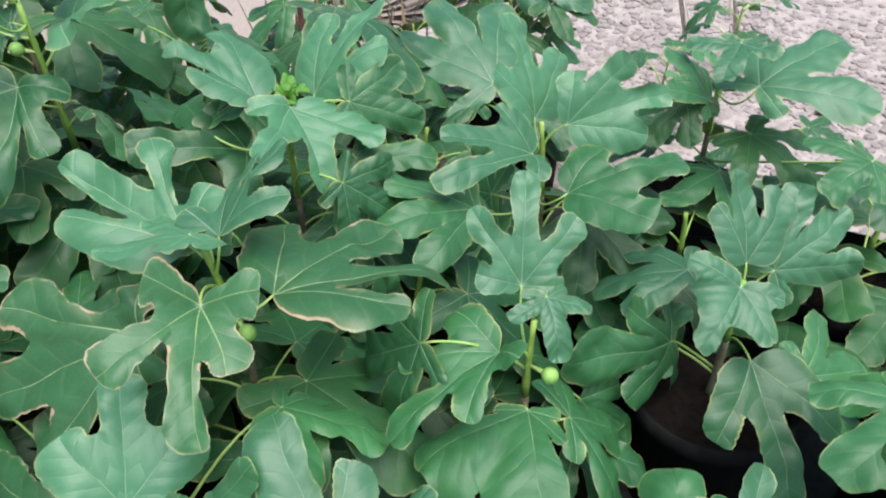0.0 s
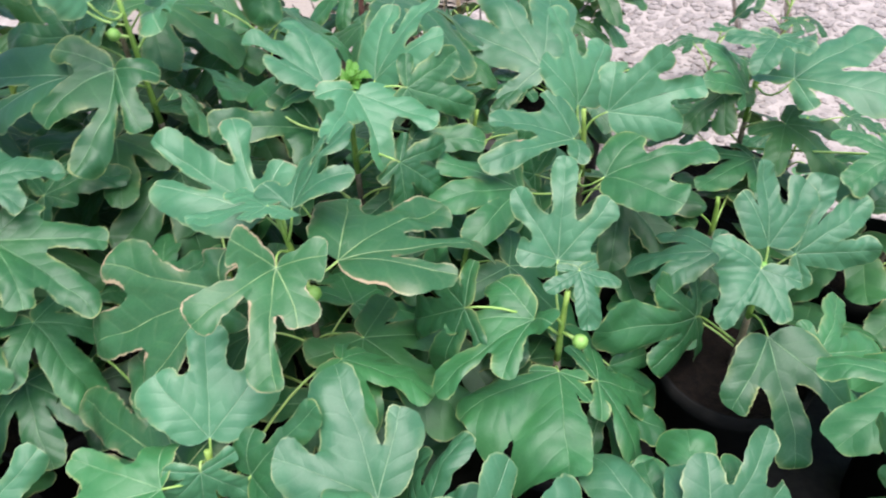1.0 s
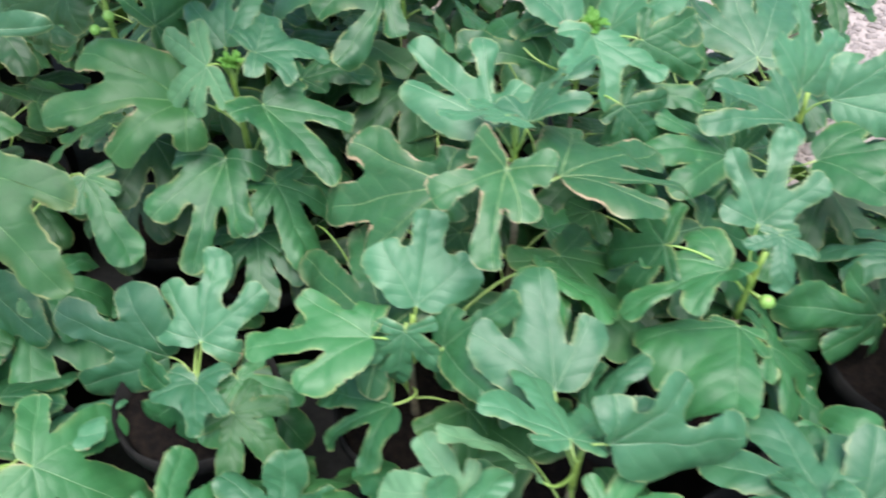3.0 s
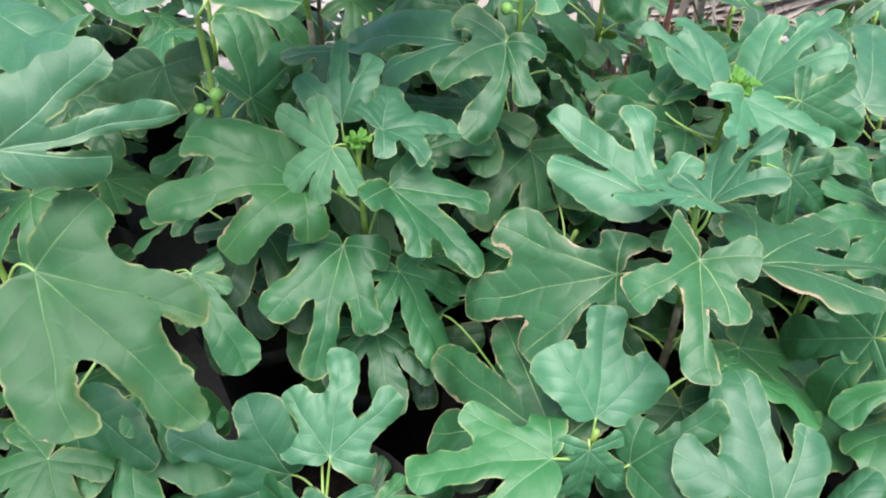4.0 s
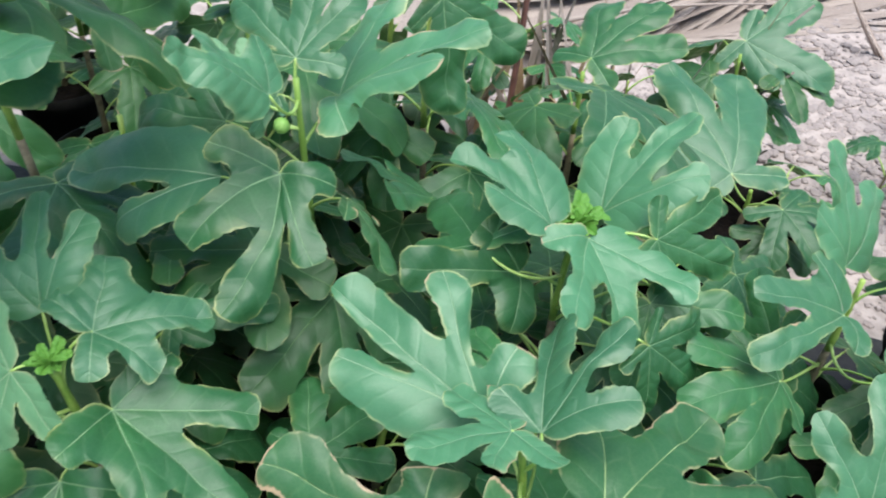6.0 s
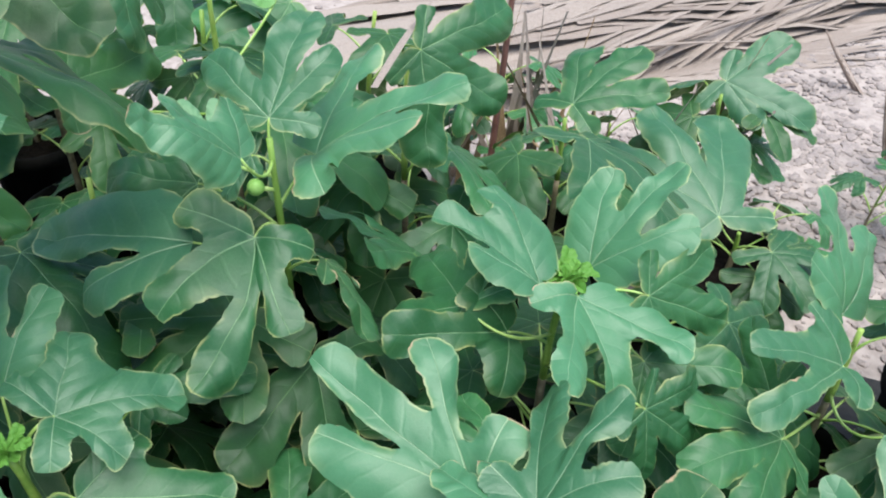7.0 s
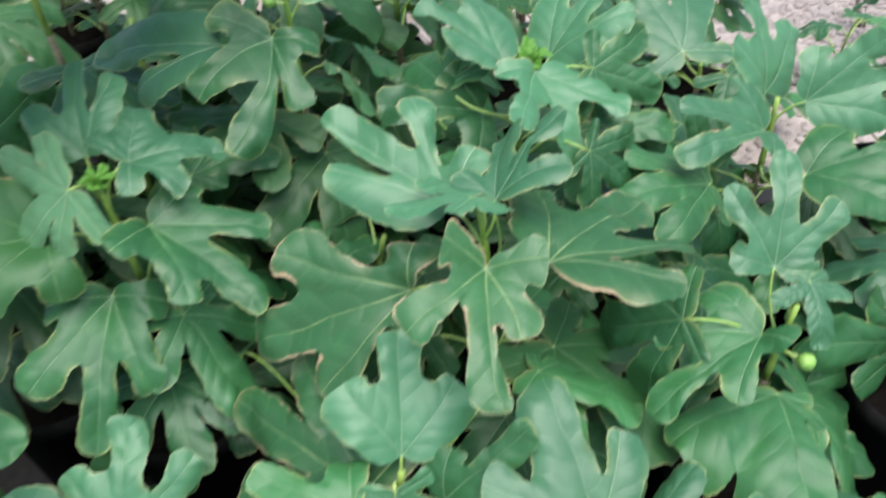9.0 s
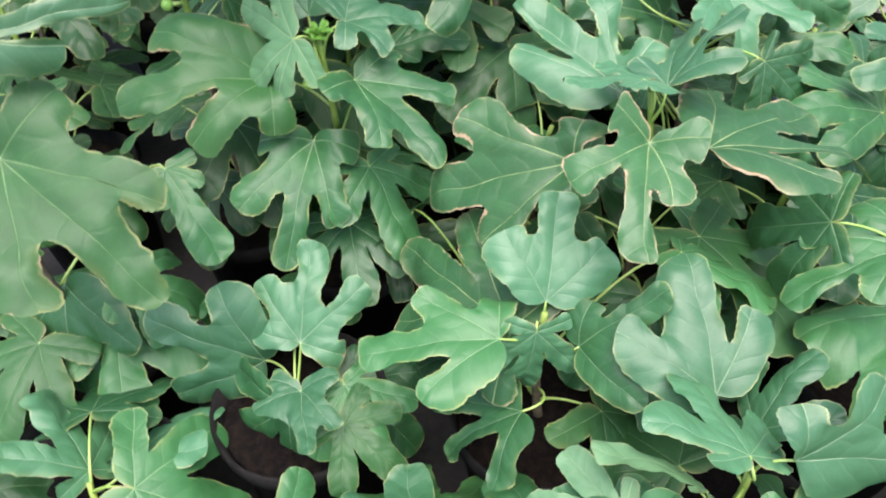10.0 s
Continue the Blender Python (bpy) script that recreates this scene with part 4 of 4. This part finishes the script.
# tall sapling behind
p = Plant((-0.680, 1.200, 0.22), (-0.680, 1.200, 0.800), "bushy potted fig sapling with lobed green leaves", 21)
p.leaf((-0.775, 1.172, 0.831), (-51, -29, -112), 0.116, ((108, 0.42), (51, 0.82), (0, 1.00), (-51, 0.82), (-108, 0.42)), 0.23, LEAF, 420)
p.leaf((-0.654, 1.377, 0.764), (-7, -42, 135), 0.085, ((108, 0.42), (50, 0.85), (0, 1.00), (-50, 0.85), (-108, 0.42)), 0.22, LEAF_FRESH, 421)
p.leaf((-0.667, 1.450, 0.674), (3, -33, 125), 0.151, ((108, 0.42), (50, 0.85), (0, 1.00), (-50, 0.85), (-108, 0.42)), 0.22, LEAF, 422)
p.leaf((-0.798, 1.040, 0.724), (-2, 53, -28), 0.140, ((108, 0.42), (50, 0.85), (0, 1.00), (-50, 0.85), (-108, 0.42)), 0.22, LEAF_DEEP, 423)
p.fill(0.30, 0.66, 7)

# sapling beside the front ones
p = Plant((0.500, 0.400, 0.22), (0.500, 0.400, 0.460), "bushy potted fig sapling with lobed green leaves", 22)
p.leaf((0.455, 0.416, 0.499), (-29, -71, 65), 0.089, ((108, 0.42), (42, 0.77), (0, 1.00), (-42, 0.77), (-108, 0.42)), 0.25, LEAF_BLUE, 440)
p.leaf((0.510, 0.575, 0.450), (10, -1, 127), 0.130, ((108, 0.42), (50, 0.85), (0, 1.00), (-50, 0.85), (-108, 0.42)), 0.22, LEAF, 441)
p.fill(0.22, 0.34, 3)

# tall dark sapling behind
p = Plant((-0.860, 0.900, 0.22), (-0.860, 0.900, 0.930), "tall fig sapling with broad dark leaves", 23)
p.leaf((-0.770, 0.860, 0.863), (-18, -16, -73), 0.189, ((108, 0.42), (50, 0.85), (0, 1.00), (-50, 0.85), (-108, 0.42)), 0.23, LEAF_DEEP, 460)
p.leaf((-0.745, 0.692, 0.872), (6, 4, -82), 0.142, ((108, 0.42), (52, 0.80), (0, 1.00), (-50, 0.85), (-108, 0.42)), 0.12, LEAF_BLUE, 461)
p.leaf((-0.726, 0.834, 0.967), (0, 11, -130), 0.130, ((108, 0.42), (50, 0.85), (0, 1.00), (-50, 0.85), (-108, 0.42)), 0.22, LEAF_DEEP, 462)
p.leaf((-0.798, 0.946, 0.917), (-11, 29, -118), 0.170, ((108, 0.42), (50, 0.85), (0, 1.00), (-50, 0.85), (-108, 0.42)), 0.22, LEAF_DEEP, 463)
p.fill(0.30, 0.60, 6)


# saplings that fill the bed behind, beside and in front
MORE = (
    (-1.22, 0.62, 0.60, 9), (-1.12, 1.00, 0.66, 10), (-0.82, 1.02, 0.60, 9), (-0.78, 1.32, 0.70, 12), (-1.10, 1.38, 0.72, 12),
    (-0.06, 1.16, 0.42, 7), (0.34, 0.98, 0.38, 5), (0.64, 0.98, 0.40, 7), (0.66, 0.66, 0.38, 5),
    (-0.40, 0.78, 0.42, 7), (-0.74, 0.82, 0.54, 9), (-0.05, 0.82, 0.40, 6), (0.02, 0.08, 0.28, 4), (0.32, 0.08, 0.28, 4), (-0.52, -0.02, 0.25, 4),
    (-1.20, 0.28, 0.42, 7), (-1.02, 0.04, 0.28, 5), (-0.58, 1.56, 0.62, 11), (-1.45, 1.20, 0.68, 11), (-1.45, 0.85, 0.64, 9),
    (-0.98, 1.64, 0.72, 12), (-1.72, 1.10, 0.68, 9), (-1.98, 1.35, 0.70, 9), (-1.72, 0.62, 0.62, 8), (-1.98, 0.95, 0.66, 8), (-1.35, 1.62, 0.72, 11), (-1.65, 1.45, 0.66, 9),
)
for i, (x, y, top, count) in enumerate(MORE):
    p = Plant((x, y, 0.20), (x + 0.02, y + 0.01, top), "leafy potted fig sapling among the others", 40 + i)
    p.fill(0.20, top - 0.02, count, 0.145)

# small saplings rooted in the gravel
for i, (x, y, top, count, size) in enumerate(((0.53, 1.90, 0.21, 6, 0.075), (0.77, 2.15, 0.22, 6, 0.075), (0.24, 1.70, 0.20, 6, 0.09), (0.62, 1.42, 0.26, 6, 0.09), (-0.12, 1.78, 0.33, 9, 0.12), (-0.36, 1.92, 0.40, 10, 0.13))):
    p = Plant((x, y, -0.01), (x + 0.01, y, top), "small fig sapling rooted in the gravel", 80 + i, thick=0.004)
    p.fill(0.08, top, count, size, LEAF)

# a black nursery pot with soil under each sapling
def pot_parts(height, radius):
    def lathe(profile, n=28):
        bm = bmesh.new()
        rings = [[bm.verts.new((r * math.cos(2 * math.pi * k / n), r * math.sin(2 * math.pi * k / n), z)) for k in range(n)] for r, z in profile]
        for a, b in zip(rings, rings[1:]):
            for k in range(n):
                bm.faces.new((a[k], a[(k + 1) % n], b[(k + 1) % n], b[k]))
        return bm, rings
    wall, rings = lathe([(radius * 0.80, 0.0), (radius * 0.90, height * 0.85), (radius * 0.98, height * 0.86), (radius, height * 0.90), (radius, height), (radius * 0.96, height), (radius * 0.88, height * 0.8), (radius * 0.78, 0.01)])
    wall.faces.new(rings[0][::-1])
    soil = bmesh.new()
    n, m = 24, 7
    rows = []
    for j in range(1, m + 1):
        rr = radius * 0.90 * j / m
        rows.append([soil.verts.new((rr * math.cos(2 * math.pi * k / n), rr * math.sin(2 * math.pi * k / n), height * 0.9 + 0.006 * noise.noise(Vector((rr * 60, k * 1.7, j))))) for k in range(n)])
    mid = soil.verts.new((0, 0, height * 0.9))
    for k in range(n):
        soil.faces.new((mid, rows[0][k], rows[0][(k + 1) % n]))
    for a, b in zip(rows, rows[1:]):
        for k in range(n):
            soil.faces.new((a[k], b[k], b[(k + 1) % n], a[(k + 1) % n]))
    return wall, soil


wall, soil = pot_parts(0.235, 0.118)
first_pot = tagged(new("plant_pot"), "black plastic nursery pot filled with dark soil", "plant pot", "nursery pots")
part("pot_wall", wall, POT, first_pot, "black plastic pot")
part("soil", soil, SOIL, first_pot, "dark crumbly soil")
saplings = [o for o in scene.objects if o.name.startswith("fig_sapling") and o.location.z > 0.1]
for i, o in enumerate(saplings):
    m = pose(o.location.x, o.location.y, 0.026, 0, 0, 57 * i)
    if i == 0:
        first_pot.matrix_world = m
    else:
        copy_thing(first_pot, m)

# pale gravel over the open ground
rnd = random.Random(5)


def stone_mesh(seed):
    r = random.Random(seed)
    bm = bmesh.new()
    bmesh.ops.create_icosphere(bm, subdivisions=1, radius=1.0)
    sx, sy, sz = r.uniform(0.8, 1.3), r.uniform(0.7, 1.1), r.uniform(0.45, 0.75)
    for v in bm.verts:
        k = 1 + 0.28 * noise.noise(v.co * 1.7 + Vector((seed * 3.1, 0, 0)))
        v.co = Vector((v.co.x * sx, v.co.y * sy, v.co.z * sz)) * k
    me = mesh_of(bm, "stone", STONE)
    for q in me.polygons:
        q.use_smooth = False
    return me


kinds = [stone_mesh(k) for k in range(7)]


def on_open_ground(x, y):
    return y > 1.62 - 0.45 * x or x > 0.72


count = 0
while count < 290:
    x, y = rnd.uniform(0.0, 1.5), rnd.uniform(1.3, 2.7)
    if not on_open_ground(x, y):
        continue
    s = new("stone", kinds[count % 7])
    s.parent = ground
    r = 0.008 + 0.012 * rnd.random() ** 2
    s.matrix_world = pose(x, y, 0.02 * noise.noise(Vector((x * 1.3, y * 1.3, 0))) + r * 0.3, rnd.uniform(-20, 20), rnd.uniform(-20, 20), rnd.uniform(0, 360)) @ Matrix.Scale(r, 4)
    count += 1
verts, faces = [], []
base = [(np.array([v.co[:] for v in me.vertices]), [tuple(q.vertices) for q in me.polygons]) for me in kinds]
count = 0
while count < 10000:
    x, y = (rnd.gauss(0.75, 0.55), rnd.gauss(2.1, 0.6)) if count < 7600 else (rnd.uniform(-1.6, 3.0), rnd.uniform(1.2, 5.0))
    if not on_open_ground(x, y):
        continue
    co, fs = base[count % 7]
    r = 0.004 + 0.014 * rnd.random() ** 3
    a = rnd.uniform(0, 6.283)
    turn = np.array([[math.cos(a), -math.sin(a), 0], [math.sin(a), math.cos(a), 0], [0, 0, 1]])
    at = np.array([x, y, 0.02 * noise.noise(Vector((x * 1.3, y * 1.3, 0))) + r * 0.08])
    start = len(verts)
    verts.extend((co @ turn.T * r + at).tolist())
    faces.extend(tuple(start + k for k in f) for f in fs)
    count += 1
me = bpy.data.meshes.new("gravel")
me.from_pydata(verts, [], faces)
me.materials.append(STONE)
tagged(new("gravel", me), "pale pinkish grey gravel on the ground", "gravel", kind="stuff")


# dry palm fronds heaped behind the bed
def strip(points, width, twist, seed):
    """A thin folded strip along the points, narrow at both ends."""
    r = random.Random(seed)
    bm = bmesh.new()
    pts = [Vector(q) for q in points]
    rows = []
    for i, q in enumerate(pts):
        f = i / (len(pts) - 1)
        d = (pts[min(i + 1, len(pts) - 1)] - pts[max(i - 1, 0)]).normalized()
        side = d.cross(Vector((0, 0, 1))).normalized()
        up = side.cross(d)
        a = twist * f + 0.08 * math.sin(5 * f + seed)
        side, up = side * math.cos(a) + up * math.sin(a), up * math.cos(a) - side * math.sin(a)
        w = width * (0.25 + 0.75 * math.sin(math.pi * min(f * 1.1 + 0.12, 1.0)) ** 0.6) * (1 - 0.5 * f)
        rows.append([bm.verts.new(q + side * w * s + up * lift * width) for s, lift in ((-1, 0.03), (-0.5, 0.06), (0, 0.0), (0.5, 0.05), (1, 0.0))])
    for a, b in zip(rows, rows[1:]):
        for k in range(4):
            bm.faces.new((a[k], a[k + 1], b[k + 1], b[k]))
    return bm


def litter_height(x, y):
    """The top of the matted fibres under the fronds."""
    u, v = x + 0.95, y - 2.28
    a, w = 0.80 * u + 0.60 * v, -0.60 * u + 0.80 * v
    f = max(0.0, 1 - ((w - 0.125) / 0.37) ** 2) * max(0.0, min(1.0, (a + 0.35) * 3, (2.65 - a) * 2))
    return 0.150 * f ** 0.5


def frond(foot, way, length, leaflets, seed, label, lift=0.10):
    r = random.Random(seed)
    ob = tagged(new("dry_palm_frond"), label, "palm frond", "dry fronds behind the bed")
    ob.location = foot
    d = Vector((math.cos(radians(way)), math.sin(radians(way)), 0))
    line = [d * length * f + Vector((0, 0, lift * math.sin(math.pi * f) + 0.05)) for f in (i / 14 for i in range(15))]
    part("frond_stalk", tube(line, [0.011 - 0.0006 * i for i in range(15)], 7), STRAW, ob, "pale dry frond stalk")
    for i in range(leaflets):
        f = 0.08 + 0.9 * i / leaflets
        at = d * length * f + Vector((0, 0, lift * math.sin(math.pi * f) + 0.05))
        side = 1 if i % 2 else -1
        a = radians(way) + side * radians(r.uniform(1, 14))
        l = r.uniform(0.55, 1.1) * (1 - 0.4 * abs(f - 0.4))
        e = Vector((math.cos(a), math.sin(a), 0))
        sway = r.uniform(-0.05, 0.05)
        cross = Vector((-e.y, e.x, 0))
        pts = [at + e * l * g + cross * sway * g * g + Vector((0, 0, r.uniform(-0.008, 0.014) * math.sin(math.pi * g) - at.z * g * g * r.uniform(0.05, 0.25))) for g in (k / 7 for k in range(8))]
        rise = r.uniform(0.0, 0.010)
        pts = [Vector((q.x, q.y, litter_height(q.x + foot[0], q.y + foot[1]) - foot[2] + rise + 0.003 * math.sin(9 * k + i))) for k, q in enumerate(pts)]
        part("leaflet", strip(pts, r.uniform(0.02, 0.065), r.uniform(-0.06, 0.06), seed * 100 + i), STRAW, ob)
    return ob


# fine dry fibres matted under the fronds
bm = bmesh.new()
rows = []
for i in range(49):
    a = -0.35 + 3.0 * i / 48
    row = []
    for j in range(61):
        w = -0.25 + 0.75 * j / 60
        x, y = -0.95 + 0.80 * a - 0.60 * w, 2.28 + 0.60 * a + 0.80 * w
        z = litter_height(x, y) + 0.008 * noise.noise(Vector((a * 1.5, w * 28, 2))) + 0.008 * noise.noise(Vector((a * 2, w * 9, 8))) - 0.02
        row.append(bm.verts.new((x, y, z)))
    rows.append(row)
for a, b in zip(rows, rows[1:]):
    for j in range(60):
        bm.faces.new((a[j], b[j], b[j + 1], a[j + 1]))
tagged(new("straw_litter", mesh_of(bm, "straw_litter", STRAW)), "matted pale dry fibres under the palm fronds", "straw", kind="stuff")

DRY = "heaped dry straw-coloured palm frond on the gravel"
frond((-0.75, 2.35, 0.02), 38, 2.3, 40, 1, DRY, 0.05)
frond((-0.50, 2.72, 0.02), 37, 2.3, 40, 2, DRY, 0.06)
frond((-0.95, 2.72, 0.02), 35, 2.5, 40, 3, DRY, 0.07)
frond((-0.62, 2.30, 0.02), 30, 1.2, 60, 4, DRY, 0.05)
frond((-0.65, 3.05, 0.02), 33, 2.6, 40, 5, DRY, 0.07)
frond((-1.35, 2.55, 0.02), 30, 1.6, 60, 6, DRY, 0.06)
frond((-0.20, 2.50, 0.02), 40, 1.9, 40, 7, DRY, 0.04)

# a bare reddish twig and a loose straw over the leaves
twig = tagged(new("bare_twig"), "bare dark red twig standing in the bed", "twig")
twig.location = (-0.37, 1.60, 0.0)
part("twig_stem", tube(bow((0, 0, 0), (0.05, 0.10, 1.05), (0.01, 0, 0), 10), [0.008 - 0.0004 * i for i in range(11)]), TWIG, twig)
straw = tagged(new("dry_straw"), "pale dry straw blade lying across the leaves", "straw")
straw.location = (-0.433, 1.045, 0.754)
part("straw_blade", strip(bow((0, 0, 0), (0.012, 0.40, -0.034), (0, 0, 0.006), 8), 0.0058, 0.3, 9), STRAW, straw)


# a tuft of dry grass between the bed and the fronds
def dry_tuft(foot, spread, count, seed):
    r = random.Random(seed)
    ob = tagged(new("dry_grass"), "tuft of dry tan grass blades behind the saplings", "dry grass", "tufts of dry grass")
    ob.location = foot
    for i in range(count):
        a = r.uniform(0, 6.283)
        root = Vector((r.uniform(-spread, spread), r.uniform(-0.06, 0.06), -0.01))
        lean = r.uniform(0.05, 0.32)
        tip = root + Vector((lean * math.cos(a), 0.6 * lean * math.sin(a), r.uniform(0.22, 0.56)))
        sag = Vector((0.25 * lean * math.cos(a), 0, 0.10 * r.random()))
        part("blade", strip(bow(root, tip, -sag * 0.3, 9), r.uniform(0.006, 0.024), r.uniform(-1.2, 1.2), seed * 100 + i), STRAW if i % 3 else OCHRE, ob)


dry_tuft((-0.20, 1.80, 0.0), 0.13, 34, 3)
dry_tuft((-0.42, 1.92, 0.0), 0.10, 16, 4)
dry_tuft((0.02, 1.95, 0.0), 0.12, 12, 5)


# dead stalks standing in the gravel
def dead_stalk(foot, tip, seed):
    r = random.Random(seed)
    ob = tagged(new("dry_stalk"), "thin dry brown stalk standing in the gravel", "dry stalk", "dead stalks in the gravel")
    ob.location = foot
    top = Vector(tip) - Vector(foot)
    part("stalk_core", tube(bow((0, 0, -0.01), top, (r.uniform(-0.01, 0.01), 0, 0), 8), [0.008 - 0.0007 * i for i in range(9)], 7), DEAD, ob)
    for i in range(6):
        a = Vector((r.uniform(-0.014, 0.014), r.uniform(-0.014, 0.014), 0))
        part("fibre", strip(bow(a, top * r.uniform(0.45, 0.95) + a * 0.6, (r.uniform(-0.012, 0.012), r.uniform(-0.012, 0.012), 0), 7), r.uniform(0.004, 0.008), r.uniform(-1, 1), seed * 10 + i), DEAD, ob)


dead_stalk((0.694, 2.258, 0.0), (0.594, 2.294, 0.346), 1)
dead_stalk((0.84, 2.306, 0.0), (0.759, 2.341, 0.319), 2)
dead_stalk((0.737, 2.715, 0.0), (0.582, 2.76, 0.186), 3)
